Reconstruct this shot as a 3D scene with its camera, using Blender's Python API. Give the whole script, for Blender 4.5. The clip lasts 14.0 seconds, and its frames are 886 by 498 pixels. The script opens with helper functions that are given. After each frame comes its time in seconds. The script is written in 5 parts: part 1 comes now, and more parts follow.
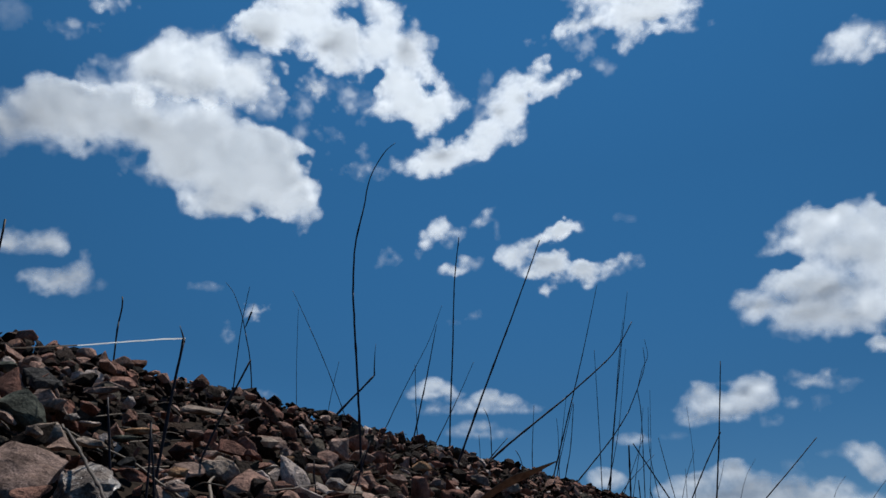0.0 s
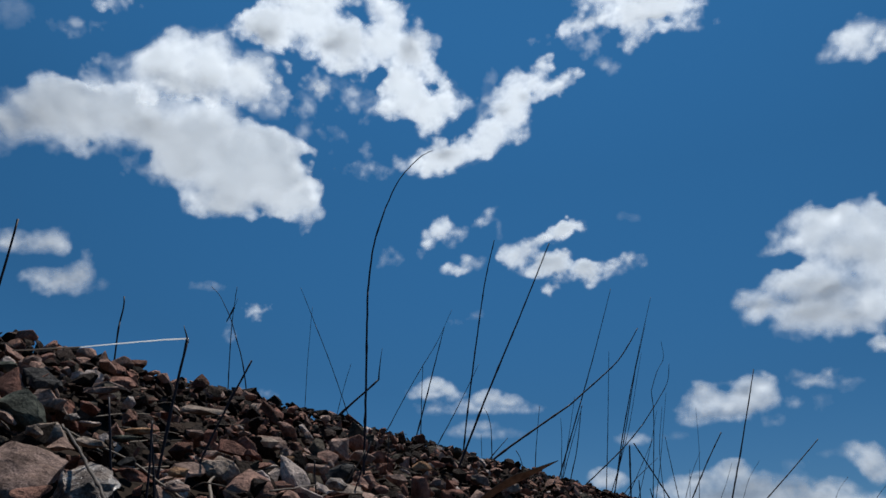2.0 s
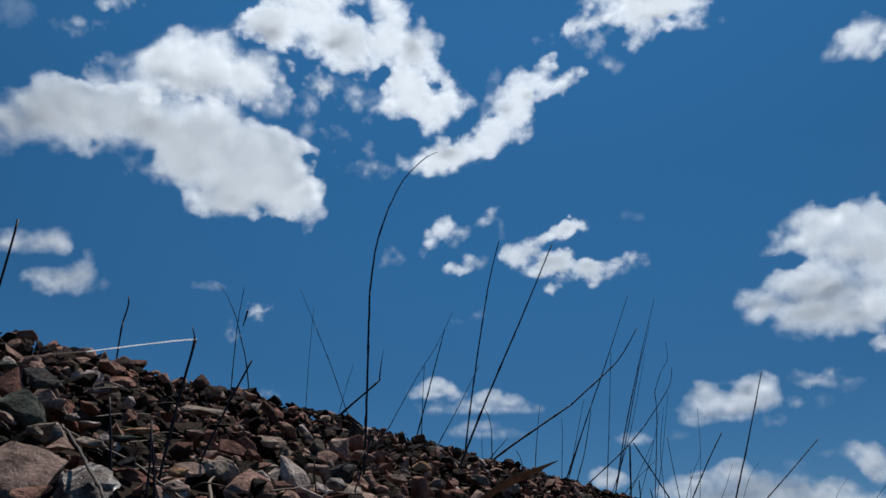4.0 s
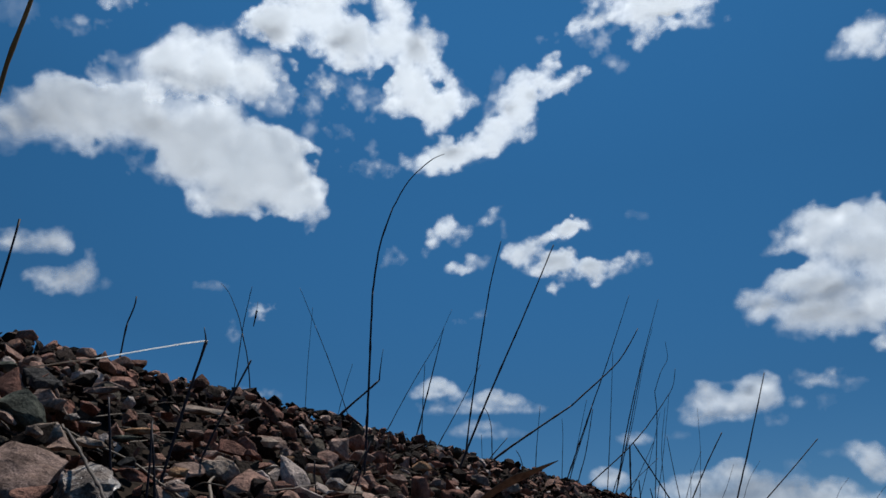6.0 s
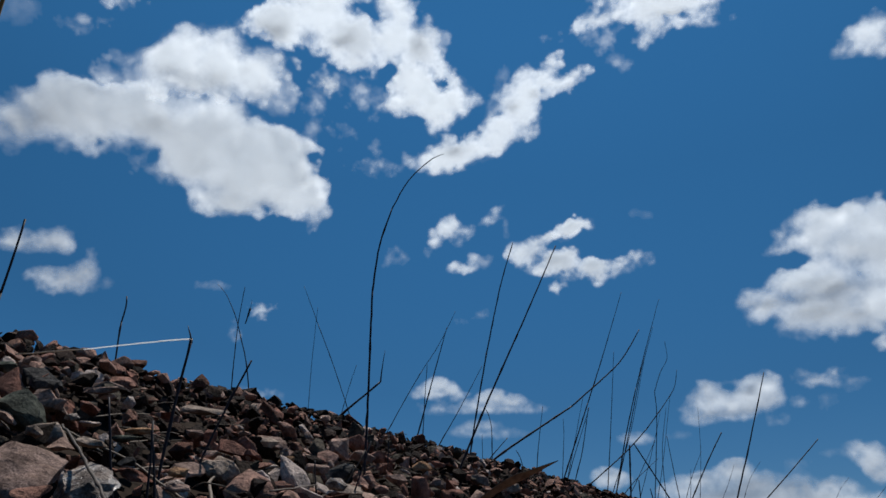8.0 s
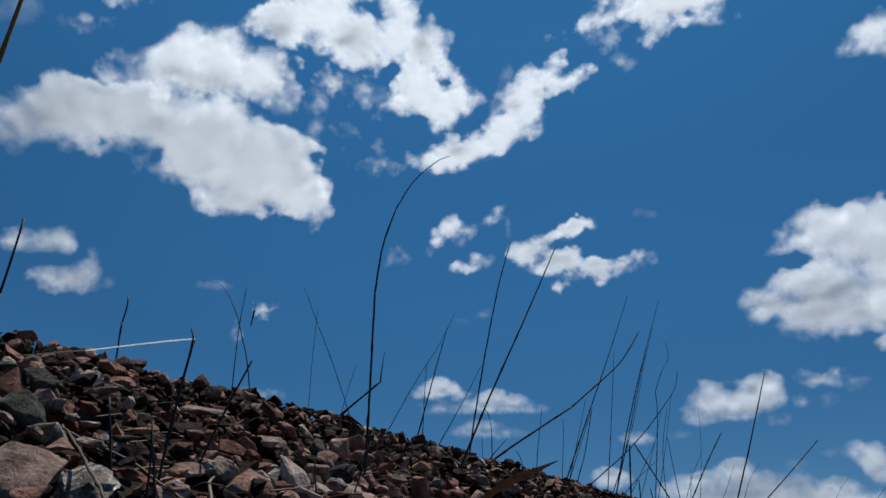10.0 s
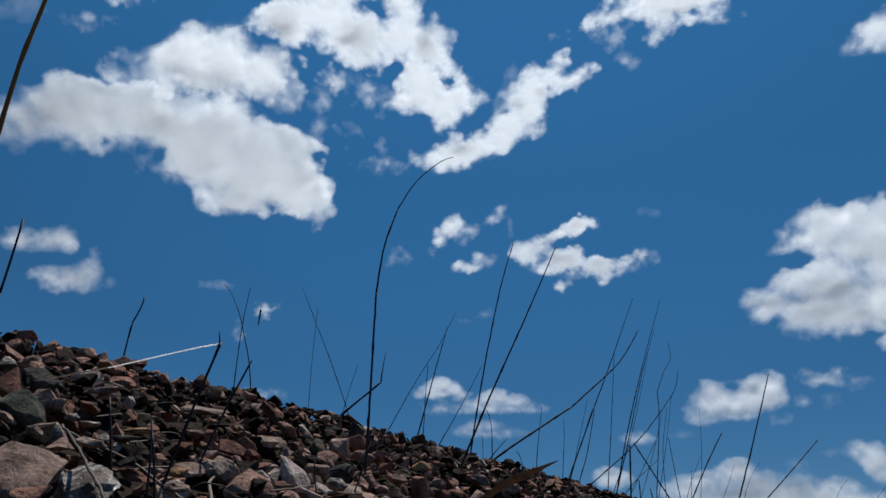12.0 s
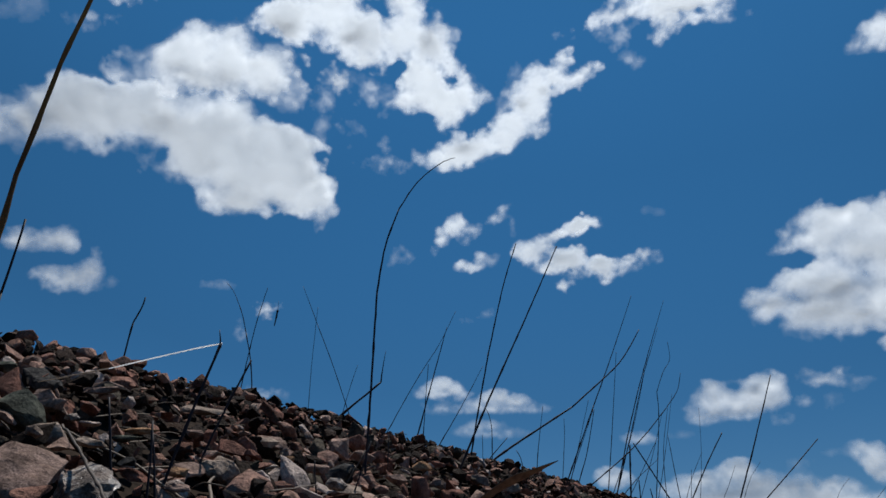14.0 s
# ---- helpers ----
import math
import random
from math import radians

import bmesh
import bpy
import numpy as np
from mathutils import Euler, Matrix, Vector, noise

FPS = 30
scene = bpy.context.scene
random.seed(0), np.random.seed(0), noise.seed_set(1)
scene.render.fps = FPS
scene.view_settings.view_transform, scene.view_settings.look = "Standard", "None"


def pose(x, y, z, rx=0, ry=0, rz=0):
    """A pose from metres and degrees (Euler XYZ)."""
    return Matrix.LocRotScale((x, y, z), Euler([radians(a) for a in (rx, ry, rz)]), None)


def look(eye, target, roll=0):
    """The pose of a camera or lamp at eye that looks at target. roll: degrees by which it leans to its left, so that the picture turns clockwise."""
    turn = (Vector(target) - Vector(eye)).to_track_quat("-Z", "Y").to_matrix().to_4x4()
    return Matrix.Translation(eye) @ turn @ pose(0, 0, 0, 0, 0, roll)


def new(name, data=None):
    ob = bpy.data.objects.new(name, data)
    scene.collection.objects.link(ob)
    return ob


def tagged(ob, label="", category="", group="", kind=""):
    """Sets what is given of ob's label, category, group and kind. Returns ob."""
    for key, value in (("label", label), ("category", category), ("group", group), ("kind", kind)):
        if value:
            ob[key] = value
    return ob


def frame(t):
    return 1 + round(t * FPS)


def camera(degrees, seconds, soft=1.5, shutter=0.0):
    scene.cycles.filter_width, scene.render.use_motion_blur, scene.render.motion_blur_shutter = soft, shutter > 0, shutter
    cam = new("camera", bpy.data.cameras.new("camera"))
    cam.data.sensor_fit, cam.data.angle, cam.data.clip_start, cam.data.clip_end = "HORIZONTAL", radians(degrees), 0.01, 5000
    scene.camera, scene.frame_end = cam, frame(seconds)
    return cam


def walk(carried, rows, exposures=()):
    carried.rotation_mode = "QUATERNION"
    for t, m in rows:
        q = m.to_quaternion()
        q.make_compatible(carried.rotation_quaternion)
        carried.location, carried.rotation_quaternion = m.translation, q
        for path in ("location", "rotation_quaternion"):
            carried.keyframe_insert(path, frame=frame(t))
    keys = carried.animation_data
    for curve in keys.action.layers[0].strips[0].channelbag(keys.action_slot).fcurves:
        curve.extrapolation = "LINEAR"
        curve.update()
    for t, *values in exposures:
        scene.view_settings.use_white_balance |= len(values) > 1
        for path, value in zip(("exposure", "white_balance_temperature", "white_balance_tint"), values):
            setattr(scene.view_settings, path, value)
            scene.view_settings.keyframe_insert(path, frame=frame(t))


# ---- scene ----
# A still camera on the toe of a ballast bank, tilted up at the sky.
cam = camera(62, 14.0, soft=1.5)
EYE = pose(0, 0, 0, 115, 0, 0)
walk(cam, [(0, EYE), (14.0, EYE)], [(0, 0.0), (14.0, 0.0)])

# ---- world and sun ----
SUN_AZ, SUN_EL = radians(11), radians(66)
world = bpy.data.worlds.new("sky")
scene.world = world
world.use_nodes = True
wn = world.node_tree.nodes
sky = wn.new("ShaderNodeTexSky")
sky.sky_type, sky.sun_disc = "NISHITA", False
sky.sun_elevation, sky.sun_rotation = SUN_EL, SUN_AZ
sky.air_density, sky.dust_density, sky.ozone_density, sky.altitude = 1.0, 0.0, 3.0, 200
wn["Background"].inputs[1].default_value = 0.1
deep = wn.new("ShaderNodeHueSaturation")
deep.inputs["Saturation"].default_value, deep.inputs["Value"].default_value = 1.35, 0.62
world.node_tree.links.new(sky.outputs[0], deep.inputs["Color"])
even = wn.new("ShaderNodeMix")
even.data_type = "RGBA"
even.inputs[0].default_value, even.inputs[7].default_value = 0.75, (0.27, 1.26, 2.94, 1)
world.node_tree.links.new(deep.outputs[0], even.inputs[6])
# the sky is brighter towards the sun, deeper away from it and paler near the horizon
sun_way = Vector((math.sin(SUN_AZ) * math.cos(SUN_EL), math.cos(SUN_AZ) * math.cos(SUN_EL), math.sin(SUN_EL)))
heading, nearness, rise, halo = wn.new("ShaderNodeTexCoord"), wn.new("ShaderNodeVectorMath"), wn.new("ShaderNodeMapRange"), wn.new("ShaderNodeVectorMath")
nearness.operation, halo.operation = "DOT_PRODUCT", "SCALE"
nearness.inputs[1].default_value = sun_way
for k, v in (("From Min", 0.60), ("From Max", 0.90), ("To Min", 0.77), ("To Max", 1.16)):
    rise.inputs[k].default_value = v
world.node_tree.links.new(heading.outputs["Generated"], nearness.inputs[0])
world.node_tree.links.new(nearness.outputs["Value"], rise.inputs["Value"])
world.node_tree.links.new(even.outputs[2], halo.inputs[0])
apart, low, both = wn.new("ShaderNodeSeparateXYZ"), wn.new("ShaderNodeMapRange"), wn.new("ShaderNodeMath")
both.operation = "MULTIPLY"
for k, v in (("From Min", 0.10), ("From Max", 0.50), ("To Min", 1.35), ("To Max", 1.0)):
    low.inputs[k].default_value = v
world.node_tree.links.new(heading.outputs["Generated"], apart.inputs[0])
world.node_tree.links.new(apart.outputs["Z"], low.inputs["Value"])
world.node_tree.links.new(rise.outputs[0], both.inputs[0])
world.node_tree.links.new(low.outputs[0], both.inputs[1])
world.node_tree.links.new(both.outputs[0], halo.inputs["Scale"])
world.node_tree.links.new(halo.outputs[0], wn["Background"].inputs[0])
lamp = bpy.data.lights.new("sun", "SUN")
lamp.energy, lamp.angle, lamp.color = 4.8, radians(0.53), (1.0, 0.975, 0.94)
sun = new("sun", lamp)
sun.matrix_world = look(sun_way * 30, (0, 0, 0))


# ---- materials ----
def material(name, rough=0.9):
    m = bpy.data.materials.new(name)
    m.use_nodes = True
    b = m.node_tree.nodes["Principled BSDF"]
    b.inputs["Roughness"].default_value = rough
    b.inputs["Specular IOR Level"].default_value = 0.3
    return m, m.node_tree.nodes, m.node_tree.links, b


def ramp_node(n, stops, mode="LINEAR"):
    r = n.new("ShaderNodeValToRGB")
    r.color_ramp.interpolation = mode
    while len(r.color_ramp.elements) < len(stops):
        r.color_ramp.elements.new(0.5)
    for e, (p, c) in zip(r.color_ramp.elements, stops):
        e.position, e.color = p, (*c, 1)
    return r


def noise_node(n, l, coords, scale, detail=6, rough=0.6):
    t = n.new("ShaderNodeTexNoise")
    t.inputs["Scale"].default_value, t.inputs["Detail"].default_value, t.inputs["Roughness"].default_value = scale, detail, rough
    l.new(coords, t.inputs["Vector"])
    return t


def mix_node(n, l, a, b, fac, mode="MIX"):
    x = n.new("ShaderNodeMix")
    x.data_type, x.blend_type = "RGBA", mode
    for sock, v in ((x.inputs[0], fac), (x.inputs[6], a), (x.inputs[7], b)):
        if isinstance(v, (int, float)):
            sock.default_value = v
        elif isinstance(v, tuple):
            sock.default_value = (*v, 1)
        else:
            l.new(v, sock)
    return x.outputs[2]


STONE_HUES = ((0.00, (0.019, 0.011, 0.008)), (0.17, (0.199, 0.095, 0.070)), (0.32, (0.028, 0.019, 0.014)), (0.45, (0.270, 0.143, 0.106)),
              (0.57, (0.079, 0.066, 0.050)), (0.66, (0.326, 0.196, 0.151)), (0.82, (0.383, 0.260, 0.207)), (0.94, (0.475, 0.390, 0.341)))
# same stone as above, with the shoulder's shade put into its colours
SHADE_HUES = ((0.0, (0.013, 0.008, 0.006)), (0.27, (0.032, 0.018, 0.013)), (0.45, (0.019, 0.011, 0.008)), (0.6, (0.116, 0.056, 0.040)),
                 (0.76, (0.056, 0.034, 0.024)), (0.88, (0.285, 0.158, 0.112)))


def stone_material(name, per_island, hues=None, rough=0.85, kinds=None):
    m, n, l, b = material(name, rough)
    b.inputs["Specular IOR Level"].default_value = 0.04 if rough > 0.4 else 0.3
    if per_island:
        rnd = n.new("ShaderNodeNewGeometry").outputs["Random Per Island"]
    else:
        rnd = n.new("ShaderNodeObjectInfo").outputs["Random"]
    where = n.new("ShaderNodeNewGeometry").outputs["Position"]
    if hues:
        rnd = noise_node(n, l, where, 95, 4, 0.7).outputs["Fac"]
    hue = ramp_node(n, hues or kinds or STONE_HUES, "LINEAR" if hues else "CONSTANT")
    l.new(rnd, hue.inputs[0])
    grain = noise_node(n, l, where, 700, 4, 0.7)
    patch = noise_node(n, l, where, 60, 5, 0.65)
    dust = ramp_node(n, ((0.34, (0.45, 0.43, 0.42)), (0.52, (0.95, 0.93, 0.92)), (0.7, (1.6, 1.52, 1.45))))
    l.new(patch.outputs["Fac"], dust.inputs[0])
    speck = ramp_node(n, ((0.32, (0.55, 0.55, 0.55)), (0.7, (1.45, 1.45, 1.45))))
    l.new(grain.outputs["Fac"], speck.inputs[0])
    c = mix_node(n, l, hue.outputs[0], dust.outputs[0], 1.0, "MULTIPLY")
    c = mix_node(n, l, c, speck.outputs[0], 0.8, "MULTIPLY")
    l.new(c, b.inputs["Base Color"])
    bump = n.new("ShaderNodeBump")
    bump.inputs["Strength"].default_value, bump.inputs["Distance"].default_value = 1.0, 0.004 if hues else 0.008
    relief = noise_node(n, l, where, 160, 6, 0.65)
    l.new(relief.outputs["Fac"], bump.inputs["Height"])
    l.new(bump.outputs[0], b.inputs["Normal"])
    return m


def plain_material(name, dark, light, scale, rough=0.8, stretch=(1, 1, 1)):
    m, n, l, b = material(name, rough)
    co = n.new("ShaderNodeTexCoord").outputs["Object"]
    mp = n.new("ShaderNodeMapping")
    mp.inputs["Scale"].default_value = stretch
    l.new(co, mp.inputs["Vector"])
    t = noise_node(n, l, mp.outputs[0], scale, 5, 0.65)
    r = ramp_node(n, ((0.3, dark), (0.7, light)))
    l.new(t.outputs["Fac"], r.inputs[0])
    l.new(r.outputs[0], b.inputs["Base Color"])
    bump = n.new("ShaderNodeBump")
    bump.inputs["Strength"].default_value, bump.inputs["Distance"].default_value = 0.4, 0.001
    l.new(t.outputs["Fac"], bump.inputs["Height"])
    l.new(bump.outputs[0], b.inputs["Normal"])
    return m


STONE = stone_material("crushed_stone", False, rough=0.75)
STONE_FINE = stone_material("crushed_stone_joined", True, rough=0.75)
SHADED_STONE = stone_material("shaded_crushed_stone", False, rough=0.75, kinds=SHADE_HUES)
SHADED_STONE_FINE = stone_material("shaded_crushed_stone_joined", True, rough=0.75, kinds=SHADE_HUES)
# soil under the stones, near black: the shade of the gaps is in its colour
GAP_SHADE_SOIL = plain_material("gap_shade_soil", (0.012, 0.009, 0.007), (0.036, 0.025, 0.018), 90, 1.0)
GAP_SHADE_SOIL.node_tree.nodes["Principled BSDF"].inputs["Specular IOR Level"].default_value = 0.05
EARTH = plain_material("dry_earth", (0.035, 0.029, 0.023), (0.085, 0.070, 0.054), 1.5)
RED_STONE = stone_material("reddish_stone", False, ((0.36, (0.155, 0.105, 0.084)), (0.64, (0.295, 0.208, 0.170))), 0.85)
GREEN_STONE = stone_material("greenish_grey_stone", False, ((0.36, (0.04, 0.044, 0.036)), (0.64, (0.12, 0.127, 0.10))), 0.85)
DARK_STONE = stone_material("dark_grey_stone", False, ((0.36, (0.02, 0.02, 0.02)), (0.64, (0.07, 0.066, 0.062))), 0.85)
QUARTZ = stone_material("pale_quartz", False, ((0.42, (0.085, 0.056, 0.042)), (0.55, (0.215, 0.175, 0.145)), (0.66, (0.44, 0.40, 0.36))), 0.14)


def glitter(m):
    """Small crystal faces, a few of them smooth enough to flash in the sun."""
    n, l = m.node_tree.nodes, m.node_tree.links
    where, facets = n.new("ShaderNodeNewGeometry"), n.new("ShaderNodeTexVoronoi")
    facets.inputs["Scale"].default_value = 330
    l.new(where.outputs["Position"], facets.inputs["Vector"])
    gloss = ramp_node(n, ((0.0, (0.10, 0.10, 0.10)), (0.22, (0.22, 0.22, 0.22)), (0.3, (0.75, 0.75, 0.75))))
    l.new(facets.outputs["Color"], gloss.inputs[0])
    l.new(gloss.outputs[0], n["Principled BSDF"].inputs["Roughness"])
    cut = n.new("ShaderNodeBump")
    cut.inputs["Strength"].default_value, cut.inputs["Distance"].default_value = 1.0, 0.002
    l.new(facets.outputs["Color"], cut.inputs["Height"])
    l.new(n["Bump"].outputs[0], cut.inputs["Normal"])
    l.new(cut.outputs[0], n["Principled BSDF"].inputs["Normal"])


glitter(QUARTZ)
BUFF_STONE = stone_material("buff_slab_stone", False, ((0.36, (0.185, 0.142, 0.112)), (0.64, (0.350, 0.280, 0.225))), 0.85)
TAN_STONE = stone_material("orange_tan_stone", False, ((0.36, (0.205, 0.115, 0.062)), (0.64, (0.380, 0.230, 0.130))), 0.85)
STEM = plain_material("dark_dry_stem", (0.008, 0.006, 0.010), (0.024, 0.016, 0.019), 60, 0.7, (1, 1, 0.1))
STEM_OCHRE = plain_material("ochre_dry_stem", (0.012, 0.009, 0.006), (0.36, 0.21, 0.05), 11, 0.6, (1, 1, 0.6))
# the straw's shine in the sun is put into this near-white colour
STRAW = plain_material("sunlit_straw", (0.82, 0.81, 0.78), (0.92, 0.91, 0.89), 50, 0.22)
STRAW.node_tree.nodes["Principled BSDF"].inputs["Specular IOR Level"].default_value = 1.0


def let_light_through(m, share, tint):
    """Thin dry blades pass part of the sun on to their far side."""
    n, l = m.node_tree.nodes, m.node_tree.links
    glow, both = n.new("ShaderNodeBsdfTranslucent"), n.new("ShaderNodeMixShader")
    glow.inputs["Color"].default_value, both.inputs[0].default_value = (*tint, 1), share
    l.new(n["Principled BSDF"].outputs[0], both.inputs[1])
    l.new(glow.outputs[0], both.inputs[2])
    l.new(both.outputs[0], n["Material Output"].inputs["Surface"])


let_light_through(STEM_OCHRE, 0.3, (0.34, 0.18, 0.04))
let_light_through(STRAW, 0.8, (0.97, 0.97, 0.96))
# the same straw where it doesn't shine, as a second, darker colour
UNLIT_STRAW = plain_material("unlit_straw", (0.30, 0.24, 0.19), (0.46, 0.39, 0.32), 60, 0.6)
let_light_through(UNLIT_STRAW, 0.5, (0.5, 0.43, 0.36))
TAN = plain_material("tan_dead_grass", (0.06, 0.042, 0.028), (0.17, 0.125, 0.085), 60, 0.7)
BROWN_STEM = plain_material("brown_dead_stem", (0.025, 0.017, 0.012), (0.085, 0.060, 0.042), 60, 0.75)
RUST = plain_material("russet_dead_leaf", (0.10, 0.055, 0.03), (0.26, 0.15, 0.08), 80, 0.7)


def cloud_material():
    m = bpy.data.materials.new("cloud_vapour")
    m.use_nodes = True
    n, l = m.node_tree.nodes, m.node_tree.links
    n.remove(n["Principled BSDF"])
    diff, trans, clear = n.new("ShaderNodeBsdfDiffuse"), n.new("ShaderNodeBsdfTranslucent"), n.new("ShaderNodeBsdfTransparent")
    for s in (diff, trans):
        s.inputs["Color"].default_value = (0.782, 0.815, 0.832, 1)
    body, whole = n.new("ShaderNodeMixShader"), n.new("ShaderNodeMixShader")
    # painted cloud shade: where this attribute is high, less sun passes
    shade_mask, pass_on = n.new("ShaderNodeAttribute"), n.new("ShaderNodeMapRange")
    shade_mask.attribute_name = "shade_mask"
    pass_on.inputs["To Min"].default_value, pass_on.inputs["To Max"].default_value = 0.86, 0.30
    l.new(shade_mask.outputs["Fac"], pass_on.inputs["Value"])
    l.new(pass_on.outputs[0], body.inputs[0])
    l.new(diff.outputs[0], body.inputs[1])
    l.new(trans.outputs[0], body.inputs[2])
    dens = n.new("ShaderNodeAttribute")
    dens.attribute_name = "vapour"
    l.new(dens.outputs["Fac"], whole.inputs[0])
    l.new(clear.outputs[0], whole.inputs[1])
    l.new(body.outputs[0], whole.inputs[2])
    l.new(whole.outputs[0], n["Material Output"].inputs["Surface"])
    return m


CLOUD = cloud_material()


# ---- mesh helpers ----
def mesh_of(name, verts, faces, mat, smooth=False):
    me = bpy.data.meshes.new(name)
    me.from_pydata([tuple(v) for v in verts], [], faces)
    me.materials.append(mat)
    if smooth:
        me.polygons.foreach_set("use_smooth", [True] * len(me.polygons))
    me.update()
    return me


def part_mesh(name, me, parent, label="", at=None):
    ob = new(name, me)
    ob.parent = parent
    if at is not None:
        ob.matrix_basis = at
    return tagged(ob, label)


def smooth_curve(pts, step):
    """A Catmull-Rom line through pts, as evenly split points."""
    p = [Vector(q) for q in pts]
    if len(p) == 2:
        k = max(2, int((p[1] - p[0]).length / step))
        return [p[0].lerp(p[1], i / k) for i in range(k + 1)]
    p = [2 * p[0] - p[1]] + p + [2 * p[-1] - p[-2]]
    out = []
    for a, b, c, d in zip(p, p[1:], p[2:], p[3:]):
        k = max(2, int((c - b).length / step))
        for i in range(k):
            t = i / k
            out.append(0.5 * (2 * b + (c - a) * t + (2 * a - 5 * b + 4 * c - d) * t * t + (3 * b - a - 3 * c + d) * t ** 3))
    return out + [p[-2]]


def tube(pts, r0, r1, rng, knots=0.0, wobble=0.0003, sides=7, flat=1.0):
    """Vertices and faces of a tapering, slightly crooked stalk with nodes every knots metres."""
    line = smooth_curve(pts, 0.012)
    verts, faces, run = [], [], 0.0
    for i, c in enumerate(line):
        fore = line[min(i + 1, len(line) - 1)] - line[max(i - 1, 0)]
        fore.normalize()
        side = fore.cross(Vector((0, 1, 0)))
        if side.length < 1e-3:
            side = fore.cross(Vector((1, 0, 0)))
        side.normalize()
        other = fore.cross(side)
        f = i / (len(line) - 1)
        r = r0 + (r1 - r0) * f
        if i:
            run += (c - line[i - 1]).length
            if knots and run > knots:
                run, r = 0.0, r * 1.3
        r *= 1 + rng.uniform(-0.06, 0.06)
        if 0 < i < len(line) - 1:
            c = c + side * rng.uniform(-wobble, wobble)
        for k in range(sides):
            a = 2 * math.pi * k / sides
            verts.append(c + side * (r * math.cos(a)) + other * (r * flat * math.sin(a)))
    n = len(line)
    for i in range(n - 1):
        for k in range(sides):
            k2 = (k + 1) % sides
            faces.append((i * sides + k, i * sides + k2, (i + 1) * sides + k2, (i + 1) * sides + k))
    faces.append(tuple(range(sides))[::-1])
    faces.append(tuple((n - 1) * sides + k for k in range(sides)))
    return verts, faces


# ---- ground and bank ----
RIDGE = Vector((0.55, 0.835, 0)).normalized()      # way of the bank's shoulder
UPHILL = Vector((-RIDGE.y, RIDGE.x, 0))
TOP, TOE_Z, CREST = 0.302, -0.17, 0.99


def bank_height(s):
    """Height of the bank at s metres uphill of the camera."""
    if s > CREST:
        return TOP if s < CREST + 0.14 else max(TOE_Z - 0.3, TOP - 0.55 * (s - CREST - 0.14))
    z = -0.128 + 0.30 * s + 0.148 * s * s
    return min(z, TOP - 0.008)


def on_bank(s, l):
    p = UPHILL * s + RIDGE * l
    sag = 0.002 * min(1, max(0, (0.95 - l) / 0.5)) * min(1, max(0, (s - 0.5) / 0.3))
    return Vector((p.x, p.y, bank_height(s) - sag))


def build_ground():
    verts, faces = [], []
    n = 40
    for i in range(n + 1):
        for j in range(n + 1):
            x, y = (math.copysign(abs(k / (n / 2) - 1) ** 3, k - n / 2) * 4000 for k in (i, j))
            verts.append((x, y, TOE_Z + 0.03 * noise.noise((x * 0.8, y * 0.8, 0)) - 0.03))
    for i in range(n):
        for j in range(n):
            a = i * (n + 1) + j
            faces.append((a, a + n + 1, a + n + 2, a + 1))
    tagged(new("ground", mesh_of("ground", verts, faces, EARTH)), "dry bare earth at the foot of a ballast bank", "ground", kind="structure")


def build_bank():
    rows = [-0.7, -0.45, -0.3, -0.2, -0.1] + [0.05 * k for k in range(0, 27)] + [1.4, 1.6, 1.8, 2.0, 2.2, 2.4]
    cols = [-30, -8, -3] + [-1.5 + 0.08 * k for k in range(60)] + [4, 6, 12, 40]
    verts, faces = [], []
    for s in rows:
        for l in cols:
            p = on_bank(s, l)
            p.z += 0.012 * noise.noise((p.x * 9, p.y * 9, 3)) - 0.036 + 0.023 * min(1, max(0, (s - 0.6) / 0.2))
            verts.append(p)
    w = len(cols)
    for i in range(len(rows) - 1):
        for j in range(w - 1):
            a = i * w + j
            faces.append((a, a + 1, a + w + 1, a + w))
    bank = new("ballast_bank", mesh_of("ballast_bank", verts, faces, GAP_SHADE_SOIL, True))
    return tagged(bank, "sloping bank of loose reddish and grey crushed stone", "embankment", kind="structure")


def stone_shape(rng, count, worn=True):
    """An angular crushed stone of about 1 m, from the hull of random points."""
    bm = bmesh.new()
    ax = (1.0, rng.uniform(0.55, 0.9), rng.uniform(0.28, 0.62))
    for _ in range(count):
        v = Vector((rng.gauss(0, 1), rng.gauss(0, 1), rng.gauss(0, 1))).normalized()
        v *= rng.uniform(0.86, 1.1)
        bm.verts.new((0.5 * v.x * ax[0], 0.5 * v.y * ax[1], 0.5 * v.z * ax[2]))
    hull = bmesh.ops.convex_hull(bm, input=bm.verts)
    junk = [g for g in hull["geom_interior"] if isinstance(g, bmesh.types.BMVert)]
    bmesh.ops.delete(bm, geom=junk, context="VERTS")
    bmesh.ops.recalc_face_normals(bm, faces=bm.faces)
    if worn:
        bmesh.ops.bevel(bm, geom=bm.edges[:], offset=0.022, offset_type="OFFSET", segments=1, affect="EDGES", clamp_overlap=True)
    bm.verts.index_update()
    out = [v.co.copy() for v in bm.verts], [tuple(v.index for v in f.verts) for f in bm.faces]
    bm.free()
    return out


